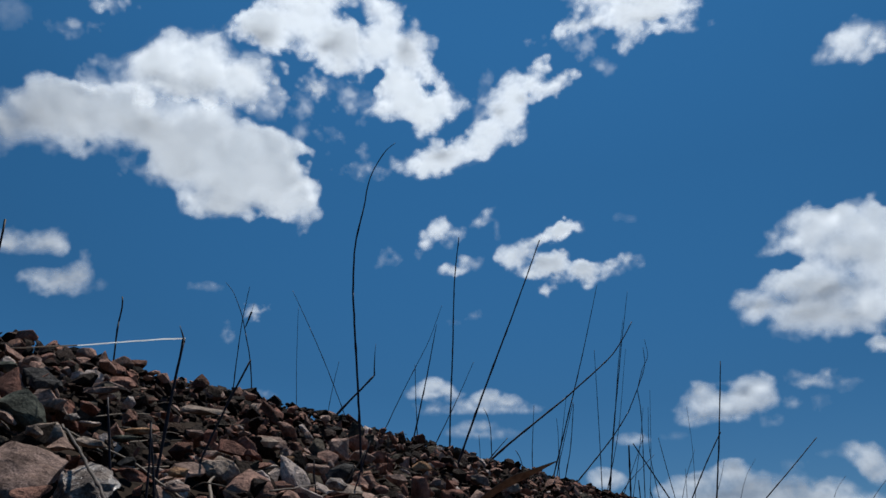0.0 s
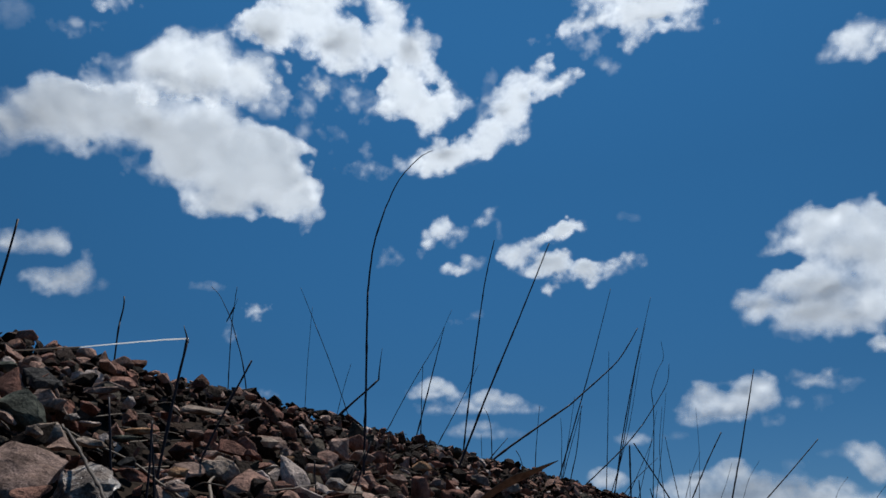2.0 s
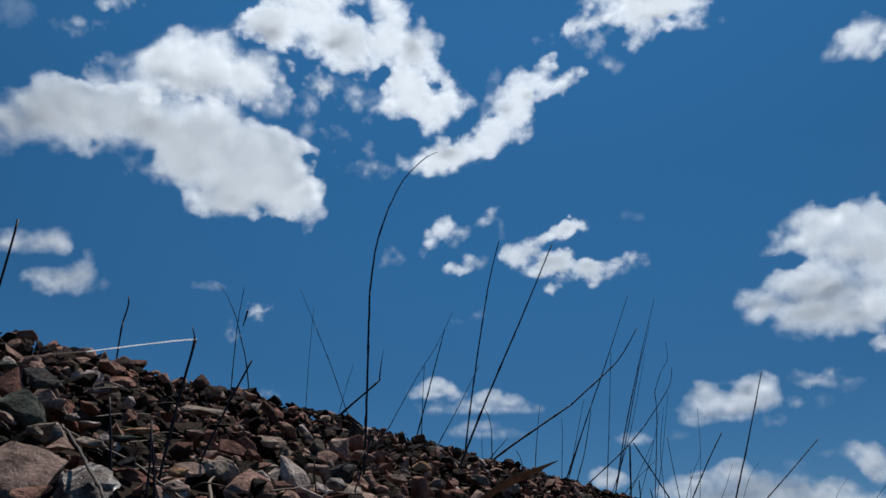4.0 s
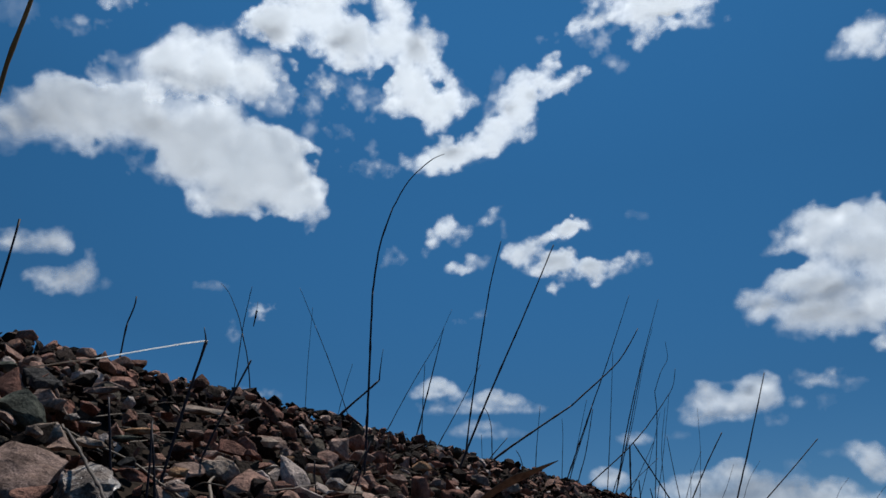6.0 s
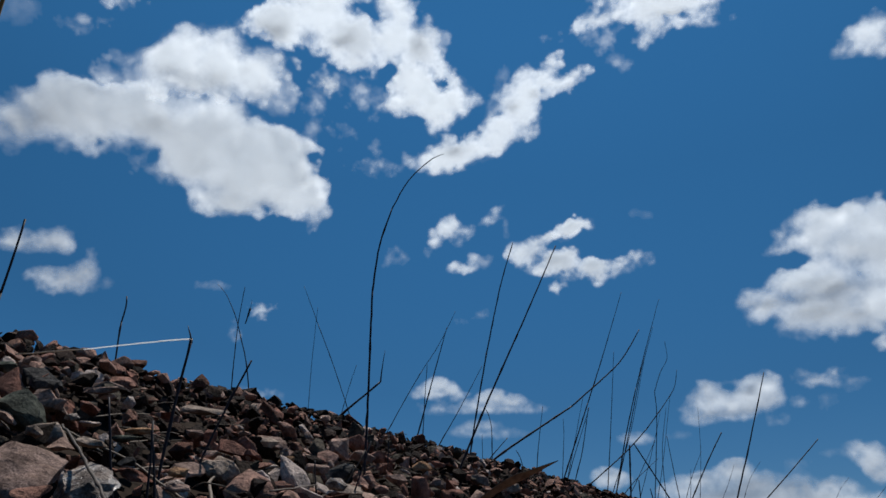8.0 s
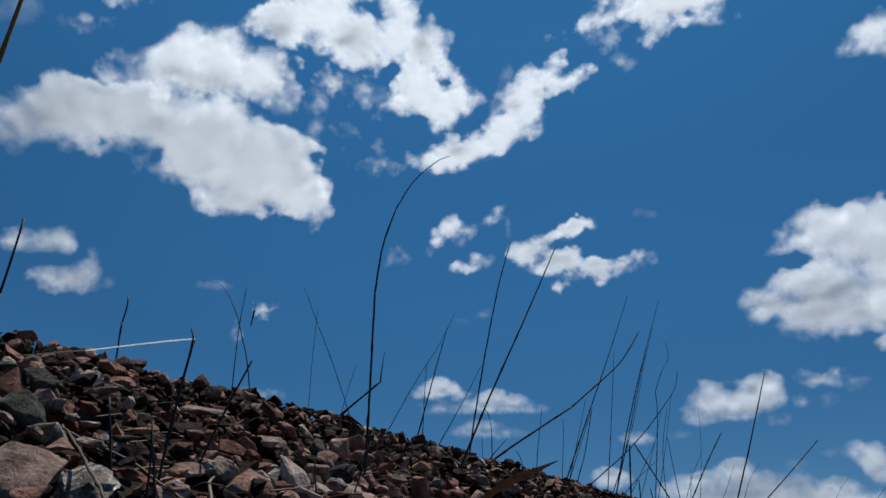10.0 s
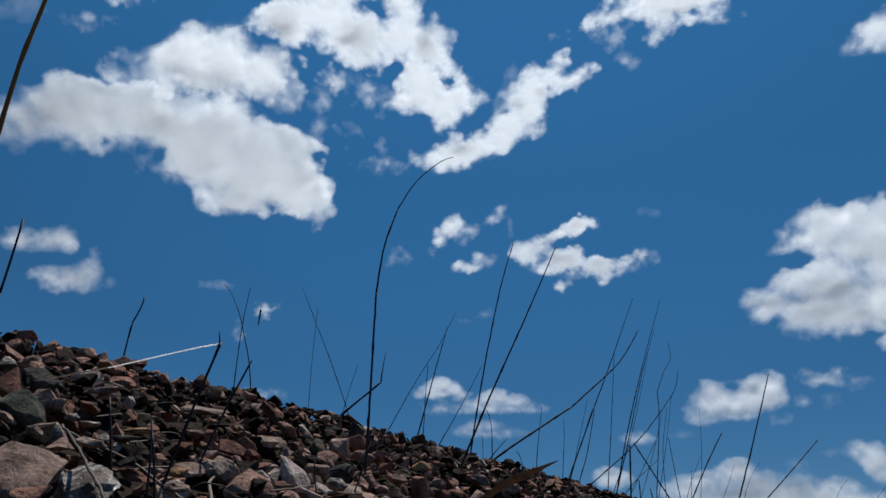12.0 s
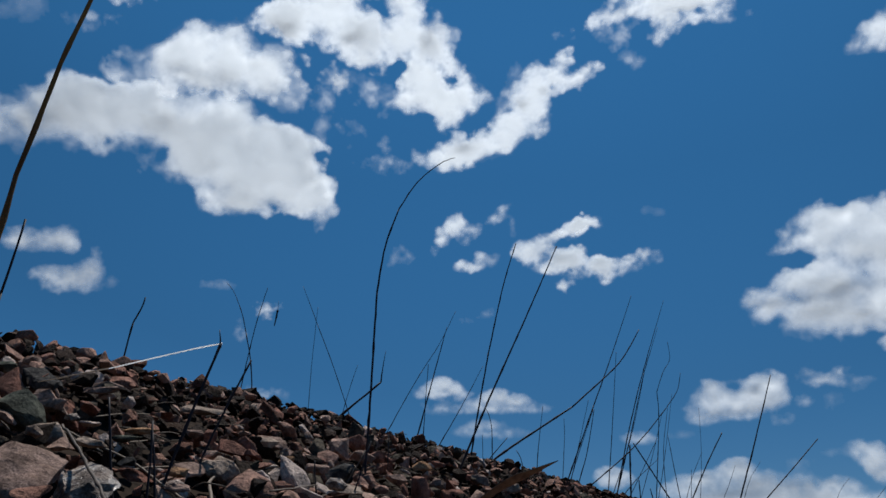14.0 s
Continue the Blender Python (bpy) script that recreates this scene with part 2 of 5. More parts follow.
def chipped_mesh(name, rng, mat, seed, size=None, count=11, cuts=3, lumpy=0.04):
    """A stone with broken, uneven faces: the hull of random points, split and roughened."""
    size = size or (1.0, rng.uniform(0.4, 0.85), rng.uniform(0.2, 0.48))
    bm = bmesh.new()
    for _ in range(count):
        v = Vector((rng.gauss(0, 1), rng.gauss(0, 1), rng.gauss(0, 1))).normalized() * rng.uniform(0.84, 1.12)
        bm.verts.new((0.5 * v.x * size[0], 0.5 * v.y * size[1], 0.5 * v.z * size[2]))
    hull = bmesh.ops.convex_hull(bm, input=bm.verts)
    bmesh.ops.delete(bm, geom=[g for g in hull["geom_interior"] if isinstance(g, bmesh.types.BMVert)], context="VERTS")
    bmesh.ops.subdivide_edges(bm, edges=bm.edges[:], cuts=cuts, use_grid_fill=True)
    bmesh.ops.triangulate(bm, faces=bm.faces[:])
    bmesh.ops.smooth_vert(bm, verts=bm.verts, factor=0.18, use_axis_x=True, use_axis_y=True, use_axis_z=True)
    unit = max(size)
    for v in bm.verts:
        q = v.co / unit
        step = noise.cell(q * 3.5 + Vector((seed * 3.7, 1, 2)))
        v.co += v.co.normalized() * unit * lumpy * (0.8 * noise.fractal(q * 5 + Vector((seed, 0, 0)), 0.8, 2.0, 4) + 0.25 * step)
    bmesh.ops.recalc_face_normals(bm, faces=bm.faces)
    me = bpy.data.meshes.new(name)
    bm.to_mesh(me)
    bm.free()
    me.polygons.foreach_set("use_smooth", [True] * len(me.polygons))
    me.set_sharp_from_angle(angle=radians(24))
    me.materials.append(mat)
    return me


def build_stones(bank):
    rng = random.Random(7)
    shapes = [stone_shape(rng, rng.choice((11, 13, 16, 19))) for _ in range(26)]
    meshes = [chipped_mesh("stone", rng, STONE, k) for k in range(26)]
    shaded_meshes = [chipped_mesh("stone", rng, SHADED_STONE, k + 40, cuts=2) for k in range(22)]
    rough = [stone_shape(rng, rng.choice((10, 12, 14)), False) for _ in range(22)]
    spots = []
    pitch = 0.019
    for i in range(int(1.36 / pitch)):
        for j in range(int(3.6 / pitch)):
            s = -0.12 + (i + rng.random()) * pitch
            l = -0.7 + (j + rng.random()) * pitch
            size = 0.0295 * min(2.0, max(0.4, rng.lognormvariate(-0.08, 0.45)))
            spots.append((s, l, size, rng.uniform(-0.028, 0.017)))
    for _ in range(1600):
        spots.append((rng.uniform(0.82, 1.1), rng.uniform(-0.6, 2.6), 0.022 * rng.uniform(0.6, 1.3), rng.uniform(-0.018, -0.008)))
    for _ in range(4200):
        size = 0.013 * rng.uniform(0.5, 1.5)
        spots.append((rng.uniform(-0.1, 1.05), rng.uniform(-0.6, 2.4), size, rng.uniform(-0.016, 0.001)))
    for i in range(52):
        for j in range(230):
            s, l = -0.22 + (i + rng.random()) * 0.042, -4.0 + (j + rng.random()) * 0.042
            if not (-0.12 < s < 1.24 and -0.7 < l < 2.9):
                spots.append((s, l, 0.06 * rng.uniform(0.6, 1.3), rng.uniform(-0.02, 0.004)))
    for i in range(28):
        for j in range(280):
            s, l = -0.25 + (i + rng.random()) * 0.075, -10.0 + (j + rng.random()) * 0.075
            if not -4.0 < l < 5.6:
                spots.append((s, l, 0.10 * rng.uniform(0.6, 1.3), rng.uniform(-0.02, 0.004)))
    placed = []
    for s, l, size, lift in spots:
        p = on_bank(s, l)
        if p.length < 0.17 or any((p - c).length < r * 0.9 for c, r in KEPT_CLEAR):
            continue
        p.z += lift
        lie = UPHILL * -(bank_height(s + 0.03) - bank_height(s - 0.03)) / 0.06 + Vector((0, 0, 1))
        turn = Vector((0, 0, 1)).rotation_difference(lie) @ Euler((rng.gauss(0, 0.5), rng.gauss(0, 0.5), rng.uniform(0, 6.28))).to_quaternion()
        if p.length < 0.65:
            size = min(0.8 * size, 0.03)
        if s > 0.72:
            size *= 0.85
            p.z += 0.009 + 0.003 * min(1, max(0, (l - 0.75) / 0.3)) - (max(0, lift) if s > 0.88 else 0)
        # painted shade: more stones take the darker copy towards the shoulder
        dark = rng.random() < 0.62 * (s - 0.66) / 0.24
        placed.append((Matrix.LocRotScale(p, turn, (size, size * rng.uniform(0.8, 1.25), size * rng.uniform(0.6, 1.3))), rng.randrange(22), dark))
    heart = Vector((-0.28, 0.55, 0.1))
    placed.sort(key=lambda q: (q[0].translation - heart).length)
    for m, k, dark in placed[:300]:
        part_mesh("stone", (shaded_meshes if dark else meshes)[k], bank, at=m)
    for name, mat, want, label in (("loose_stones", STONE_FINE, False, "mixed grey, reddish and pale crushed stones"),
                                   ("shoulder_stones", SHADED_STONE_FINE, True, "crushed stones along the bank's shoulder, shade put into their colour")):
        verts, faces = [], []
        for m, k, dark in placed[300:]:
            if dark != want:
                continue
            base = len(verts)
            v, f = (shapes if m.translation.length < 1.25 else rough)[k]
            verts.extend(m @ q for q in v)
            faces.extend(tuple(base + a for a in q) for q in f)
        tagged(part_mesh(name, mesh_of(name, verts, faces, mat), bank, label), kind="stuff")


def build_litter():
    """Short broken bits of dead grass caught between the stones."""
    rng = random.Random(21)
    verts, faces = [], []
    for _ in range(150):
        s, l = rng.uniform(0.2, 0.95), rng.uniform(-0.2, 1.5)
        p, a, k = on_bank(s, l), rng.uniform(0, 6.28), rng.uniform(0.008, 0.03)
        p.z += rng.uniform(0.004, 0.016)
        way = Vector((math.cos(a), math.sin(a), rng.uniform(-0.3, 0.5))) * k
        bend = Vector((rng.uniform(-0.2, 0.2), rng.uniform(-0.2, 0.2), rng.uniform(0, 0.3))) * k
        r = rng.uniform(0.0003, 0.0008)
        v, f = tube((p - way, p + bend, p + way), r, r * 0.6, rng, 0, 0.0003, 5)
        base = len(verts)
        verts += v
        faces += [tuple(base + i for i in q) for q in f]
    tagged(new("grass_litter", mesh_of("grass_litter", verts, faces, TAN, True)), "short bits of tan dead grass among the stones", "dead grass", kind="stuff")


KEPT_CLEAR = []


def big_stone(label, place, size, turn, mat, seed, count=16, lumpy=0.035):
    """A larger stone lying on the bank, with chipped, uneven faces."""
    me = chipped_mesh("large_stone", random.Random(seed), mat, seed, size, count, 4, lumpy)
    ob = tagged(new("large_stone", me), label, "stone", "large stones on the bank")
    ob.matrix_basis = pose(*place, *turn)
    KEPT_CLEAR.append((Vector(place), max(size) / 2))
    return ob


# ---- clouds ----
def lattice_noise(x, y, seed):
    """Smooth value noise in -1..1 on arrays."""
    xi, yi = np.floor(x).astype(np.int64), np.floor(y).astype(np.int64)
    fx, fy = x - xi, y - yi
    fx, fy = fx ** 3 * (fx * (fx * 6 - 15) + 10), fy ** 3 * (fy * (fy * 6 - 15) + 10)

    def h(a, b):
        k = (a * 374761393 + b * 668265263 + seed * 974711) & 0x7FFFFFFF
        k = ((k ^ (k >> 13)) * 1274126177) & 0x7FFFFFFF
        return ((k ^ (k >> 16)) & 0xFFFF) / 32767.5 - 1

    top = h(xi, yi) * (1 - fx) + h(xi + 1, yi) * fx
    low = h(xi, yi + 1) * (1 - fx) + h(xi + 1, yi + 1) * fx
    return top * (1 - fy) + low * fy


def fractal(x, y, seed, octaves, gain=0.5, billow=False):
    out, amp, total = np.zeros_like(x), 1.0, 0.0
    for k in range(octaves):
        c, s = math.cos(0.6 + 0.9 * k), math.sin(0.6 + 0.9 * k)
        v = lattice_noise((x * c - y * s) * 2 ** k + 17.3 * k, (x * s + y * c) * 2 ** k - 9.1 * k, seed + 31 * k)
        out += amp * (1 - 2 * np.abs(v) if billow else v)
        total += amp
        amp *= gain
    return out / total


def relaxed(d, passes):
    """The field d with its fine relief worn smooth."""
    for k in range(passes):
        e = np.pad(d, 2, mode="edge")
        d = (d + e[:-4, 2:-2] + e[4:, 2:-2] + e[2:-2, :-4] + e[2:-2, 4:] + e[1:-3, 1:-3] + e[3:-1, 3:-1] + e[1:-3, 3:-1] + e[3:-1, 1:-3]) / 9
    return d


def cloud(place, drift, grain, lobes, label, rag=1.0, soft=1.0, full=0.985, shade_spots=(), seed=1):
    """A heap of vapour built from lobes (across, up, half width, half height, turn, share of vapour;
    below 0: a gap) in metres round place.
    grain: twice the unit in which its detail is laid out; drift: metres travelled in the clip;
    rag, soft, full: how torn, how gradual at the rim, and how opaque at the heart it is;
    shade_spots: where grey shade is painted in (across, up, half width, half height, weight), letting less sun through."""
    a = np.array(lobes, float)
    bit = 0.5 * grain
    reach = a[:, 2:4].max(1) + 45 * bit
    u = np.arange((a[:, 0] - reach).min(), (a[:, 0] + reach).max(), 0.9 * grain)
    v = np.arange((a[:, 1] - reach).min(), (a[:, 1] + reach).max(), 0.9 * grain)
    gu, gv = np.meshgrid(u, v)
    x, y = gu / bit, gv / bit
    size = float(np.median(np.minimum(a[:, 2], a[:, 3]))) / bit
    wave = min(46.0, max(16.0, 1.5 * size))
    push = rag * min(15.0, 0.5 * size)
    wu = gu + bit * push * fractal(x / wave, y / wave, seed, 4, 0.48)
    wv = gv + bit * push * fractal(x / wave, y / wave, seed + 5, 4, 0.48)
    blend = min(9.0, 0.4 * size)
    mass, share, gaps = np.full_like(gu, 1e-9), np.full_like(gu, 1e-9), np.zeros_like(gu)
    for lu, lv, ru, rv, turn, w in lobes:
        c, s = math.cos(radians(turn)), math.sin(radians(turn))
        du, dv = wu - lu, wv - lv
        q = np.sqrt(((du * c + dv * s) / ru) ** 2 + ((dv * c - du * s) / rv) ** 2)
        r = min(ru, rv) / bit
        if w > 0:
            e = np.exp(np.clip((1 - q) * r / blend, -18, 12))
            mass += e
            share += w * e
        else:
            gaps += w * 1.7 * r * np.exp(-q ** 2)
    inside = blend * np.log(mass) + gaps
    share = share / mass
    swell = fractal(wu / bit / wave, wv / bit / wave, seed + 11, 4, 0.45, True)
    torn = fractal(x / wave, y / wave, seed + 23, 5, 0.5)
    broad = fractal(x / 130, y / 130, seed + 57, 3, 0.5)
    edge = inside + rag * min(17.0, 0.6 * size) * (1.05 * torn - 0.28 * swell) + 1.0
    reach_in = soft * (8.0 + 14.0 * np.clip(0.45 + 0.9 * broad, 0, 1))
    tau = 1.25 * np.clip((edge + 3) / reach_in, 0, 4) ** 1.5 * share ** 3
    tau *= np.clip(1 + 3.2 * (1.12 - share) * torn, 0.15, 2.0)
    tau += 0.022 * rag * np.clip(1 + edge / 20, 0, 1) ** 2 * np.clip(0.5 + 1.3 * fractal(x / 70, y / 70, seed + 71, 4, 0.6), 0, 1) * share
    dens = full * (1 - np.exp(-tau))
    lump = -fractal(wu / bit / 90, wv / bit / 90, seed + 41, 3, 0.38)
    deep = np.clip(inside, 0, None)
    girth = min(40.0, 1.3 * size)
    depth = bit * (0.6 * girth * (1 - np.exp(-deep / girth)) - 11.0 * lump * (1 - np.exp(-deep / 22)) + 0.2)
    depth = relaxed(depth, 6 if size > 14 else 2)
    # grey shade put in by noise and placed spots, apart from the depth
    shade_mask = 0.03 + 0.6 * fractal(wu / bit / 80, wv / bit / 80, seed + 83, 4, 0.5)
    for lu, lv, ru, rv, w in shade_spots:
        shade_mask = shade_mask + w * np.exp(-((wu - lu) / ru) ** 2 - ((wv - lv) / rv) ** 2)
    shade = np.clip(shade_mask, 0, 1) * (1 - np.exp(-deep / 8))
    back_dens = 0.6 * dens
    live = dens > 0.012
    cell = live[:-1, :-1] | live[1:, :-1] | live[:-1, 1:] | live[1:, 1:]
    used = np.zeros_like(live)
    for di in (0, 1):
        for dj in (0, 1):
            used[di:used.shape[0] - 1 + di, dj:used.shape[1] - 1 + dj] |= cell
    index = np.full(live.shape, -1)
    index[used] = np.arange(used.sum())
    count = int(used.sum())
    front = np.stack([gu[used], gv[used], depth[used]], 1)
    back = front * (1, 1, -1.0)
    i, j = np.nonzero(cell)
    quad = np.stack([index[i, j], index[i, j + 1], index[i + 1, j + 1], index[i + 1, j]], 1)
    sides = np.concatenate([quad[:, [k, (k + 1) % 4]] for k in range(4)])
    key = sides.min(1) * count + sides.max(1)
    _, first, times = np.unique(key, return_index=True, return_counts=True)
    rim = sides[first[times == 1]]
    seam = np.stack([rim[:, 1], rim[:, 0], rim[:, 0] + count, rim[:, 1] + count], 1)
    shell = np.concatenate([quad, quad[:, ::-1] + count, seam])
    me = mesh_of("cloud", np.concatenate([front, back]).tolist(), shell.tolist(), CLOUD, True)
    att = me.attributes.new("vapour", "FLOAT", "POINT")
    att.data.foreach_set("value", np.concatenate([dens[used], back_dens[used]]).astype(np.float32))
    att = me.attributes.new("shade_mask", "FLOAT", "POINT")
    att.data.foreach_set("value", np.concatenate([shade[used], shade[used]]).astype(np.float32))
    ob = tagged(new("cloud", me), label, "cloud", "drifting clouds")
    toward = look((0, 0, 0), place)
    start, end = toward.copy(), toward.copy()
    start.translation = Vector(place)
    end.translation = Vector(place) + Vector(drift)
    DRIFTS.append((ob, start, end))
    return ob


DRIFTS, SWAYS, DROOPS = [], [], []

# ---- stalks ----
GUST = ((0, 0), (0.2, 0.20), (0.4, 0.26), (0.6, 0.39), (0.8, 0.23), (1.0, 0.79), (1.2, 0.75), (1.4, 0.62), (1.6, 0.61), (1.8, 0.62), (2.2, 0.66), (2.6, 0.67), (2.8, 0.71), (3.0, 0.67), (3.2, 0.69),
        (4.2, 0.72), (5.3, 0.76), (5.6, 0.74), (6.5, 0.74), (6.8, 0.90), (7.1, 0.88), (7.7, 0.90), (8.0, 0.96), (8.2, 0.92), (10.3, 0.93), (11.8, 0.96), (12.6, 0.95), (13.4, 1.0), (14.0, 1.0))
ARCH = ((0, -0.66), (0.2, -0.34), (0.4, -0.42), (0.6, -0.22), (0.8, -0.10), (1, -0.16), (1.2, -0.18), (1.4, -0.30), (1.5, -1.09), (1.6, -0.62), (1.7, -0.34), (1.8, -0.09), (2, -0.03), (2.2, -0.09), (2.4, -0.14), (2.6, -0.18), (2.8, -0.16), (3, -0.05), (3.2, -0.07), (4.2, 0.11), (5.3, 0.27), (5.6, 0.25), (5.9, 0.17), (6.2, 0.21), (6.5, 0.19), (6.8, 0.19), (7.1, 0.17), (7.4, 0.13), (7.7, 0.15), (8, 0.17), (8.2, 0.23), (9.2, 0.25), (10.3, 0.29), (11, 0.29), (11.8, 0.33), (12.6, 0.35), (13.4, 0.37), (14, 0.37))
BENT = ((0, 0), (0.2, -0.06), (0.6, 0.05), (1.0, 0.1), (1.5, 0.09), (3.2, 0.13), (4.3, 0.4), (5.3, 0.62), (6.2, 0.6), (6.8, 0.58), (7.1, 0.5), (7.4, 0.3), (7.7, 0.2), (8.2, 0.2),
        (9.2, 0.24), (10.3, 0.28), (10.9, 0.4), (11.2, 0.5), (11.5, 0.7), (11.8, 0.98), (12.4, 0.97), (14.0, 1.0))
NEAR = ((0, -14), (1.5, -13.4), (3.2, -12.5), (4.3, -10.8), (5.3, -8.2), (5.6, -6.4), (6.0, -5.8), (6.5, -6.4), (7.0, -8.8), (7.4, -11.0), (7.7, -9.8), (8.0, -8.8), (8.2, -8.5), (9.3, -7.6), (10.3, -6.3),
        (10.8, -5.5), (11.4, -5.5), (12.0, -4.3), (12.3, -2.6), (12.6, -1.2), (13.0, 0.5), (13.5, 0.9), (14.0, 0.5))
BREEZE = ((0, 0), (0.2, 0.62), (0.4, 0.66), (0.6, 0.57), (0.9, 0.66), (1.2, 0.74), (1.4, 0.67), (1.6, 0.54), (1.8, 0.67), (2.5, 0.71), (3.0, 0.75), (4.2, 0.82), (5.5, 0.88),
          (6.5, 0.86), (7.5, 0.88), (8.2, 0.9), (10.5, 0.93), (11.0, 0.93), (12.5, 0.98), (14.0, 1.0))

LAG = ((0, 0), (0.2, 0.36), (0.4, 0.12), (0.6, 0.08), (0.8, 0.40), (1.0, 0.74), (1.2, 0.63), (1.4, 0.74), (1.6, 0.34), (1.8, 0.34), (2.0, 0.43), (2.4, 0.57), (3.0, 0.74), (4.2, 0.88),
       (5.5, 0.98), (6.5, 0.84), (7.0, 0.78), (8.0, 0.76), (9.2, 0.86), (10.5, 0.95), (12.0, 1.0), (14.0, 1.0))
SLOW = ((0, 0), (0.2, 0.14), (0.4, 0.28), (0.6, 0.45), (0.8, 0.32), (1.0, 0.55), (1.2, 0.42), (1.4, 0.14), (1.6, 0.2), (1.8, 0.36), (2.0, 0.5), (2.4, 0.38), (3.0, 0.55), (4.2, 0.65), (5.3, 0.75),
        (7.0, 0.76), (8.0, 0.88), (10.3, 0.88), (14.0, 0.95))
DANGLE = ((0, 0.0), (0.2, -7.0), (0.5, -8.0), (0.8, -5.9), (1, -4.0), (1.5, -3.0), (2, -4.3), (2.5, -4.8), (3, -3.5), (4.2, -1.6), (5.5, 0.3), (6, 0.8), (6.5, -0.3), (7, -2.7), (7.5, -3.0), (8, -1.6), (9.2, -1.1), (10.5, -0.8), (11.5, -0.3), (12.5, 1.9), (13.5, 6.2), (14, 6.2))
PARTNER = ((0, 0.0), (0.2, -6.3), (0.5, -7.4), (0.8, -6.6), (1, -5.7), (1.5, -4.6), (2, -4.9), (2.5, -4.9), (3, -3.7), (4.2, -2.6), (5.5, -1.4), (6.5, -1.7), (7, -2.6), (8, -2.6), (10.5, -1.7), (12.5, -0.6), (14, 0.3))


def stalk(name, label, foot, lower, upper=None, r0=0.0015, r1=0.0008, lean=0.0, nod=0.0, signal=BREEZE, mat=None, knots=0.07, seed=1, group="", category="grass stalk", flutter=0.25, end=None, droop=0.0):
    """A stalk rooted at foot; lower and upper are lines in its own space (upper starts where lower ends).
    lean and nod: degrees by which the whole and its upper half swing to the side by the clip's end;
    end, droop: a third piece at the tip, and its further swing."""
    rng = random.Random(seed)
    root = tagged(new(name), label, category, group)
    root.matrix_basis = pose(*foot)
    rm = r0 if upper is None else r0 * 0.55 + r1 * 0.45
    v, f = tube(lower, r0, r1 if upper is None else rm, rng, knots)
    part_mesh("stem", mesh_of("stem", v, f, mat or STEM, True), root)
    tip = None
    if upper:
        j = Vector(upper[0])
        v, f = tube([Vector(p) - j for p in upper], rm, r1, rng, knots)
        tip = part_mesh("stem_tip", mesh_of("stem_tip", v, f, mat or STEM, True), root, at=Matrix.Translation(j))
    if end:
        j = Vector(end[0]) - Vector(upper[0])
        v, f = tube([Vector(p) - Vector(end[0]) for p in end], r1, r1 * 0.45, rng, knots)
        last = part_mesh("drooping_end", mesh_of("drooping_end", v, f, mat or STEM, True), tip, at=Matrix.Translation(j))
        DROOPS.append((last, tuple(j), droop, signal))
    phase = rng.uniform(0, 6.28)
    SWAYS.append((root, foot, tip, upper[0] if upper else None, lean, nod, signal, phase, flutter))
    return root, tip


def leaf(name, label, line, width, mat, category, group="", fold=0.35, parent=None):
    """A dry blade along line, pointed at the far end, folded along its rib, with thickness."""
    pts = smooth_curve(line, 0.01)
    verts, faces = [], []
    n = len(pts)
    for i, c in enumerate(pts):
        fore = (pts[min(i + 1, n - 1)] - pts[max(i - 1, 0)]).normalized()
        side = fore.cross(Vector((0, 0.35, 1))).normalized()
        up = side.cross(fore)
        f = i / (n - 1)
        w = 0.5 * width * (0.55 + 0.9 * f if f < 0.5 else 2.0 * (1 - f) + 0.02)
        for a, h in ((-1, fold), (0, 0), (1, fold)):
            q = c + side * (a * w) + up * (h * w)
            verts += [q + up * 0.0005, q - up * 0.0005]
    for i in range(n - 1):
        a, b = i * 6, i * 6 + 6
        for k in (0, 2):
            faces += [(a + k, a + k + 2, b + k + 2, b + k), (a + k + 1, b + k + 1, b + k + 3, a + k + 3)]
        faces += [(a, b, b + 1, a + 1), (a + 4, a + 5, b + 5, b + 4)]
    faces += [(0, 1, 3, 2), (2, 3, 5, 4), (n * 6 - 6, n * 6 - 4, n * 6 - 3, n * 6 - 5), (n * 6 - 4, n * 6 - 2, n * 6 - 1, n * 6 - 3)]
    me = mesh_of(name, verts, faces, mat)
    if parent:
        return part_mesh(name, me, parent, label)
    return tagged(new(name, me), label, category, group)


def straw(name, label, line, r0, r1, mat, seed, category="dead straw", group="dead straws on the stones"):
    rng = random.Random(seed)
    v, f = tube(line, r0, r1, rng, 0.06, 0.0008)
    return tagged(new(name, mesh_of(name, v, f, mat, True)), label, category, group)


cloud((-769, 1680, 1099), (46, 10, 16), 3.30, ((-355, -39, 76, 70, 14, 0.8), (-339, -96, 37, 27, 35, 0.6), (-438, -66, 74, 62, 14, 0.75), (-267, 19, 86, 80, 14, 1), (-175, 27, 103, 87, 14, 1), (-174, -58, 71, 26, 13, 0.8), (-69, 54, 107, 81, 14, 1), (58, 38, 142, 107, 3, 1), (116, 87, 73, 80, 14, 1), (175, -22, 148, 117, -3, 1), (277, -16, 149, 115, 2, 1), (354, -49, 86, 88, 12, 1), (322, 27, 48, 36, -7, 1), (430, -58, 42, 63, 12, 1), (442, -132, 32, 37, 11, 0.85), (193, -115, 87, 48, 12, 1), (12, -35, 72, 55, -9, 1), (-20, -81, 26, 18, 12, 0.6), (-181, -36, 17, 15, 13, -1.1), (-20, -41, 27, 18, 44, -1.0),), "large bright white cumulus with grey hollows in blue sky", rag=1.05, soft=1.35, shade_spots=((88, 77, 57, 52, 0.4), (-25, 49, 52, 33, 0.4), (-247, 17, 80, 52, 0.45), (-342, -36, 70, 51, 0.5),), seed=3)
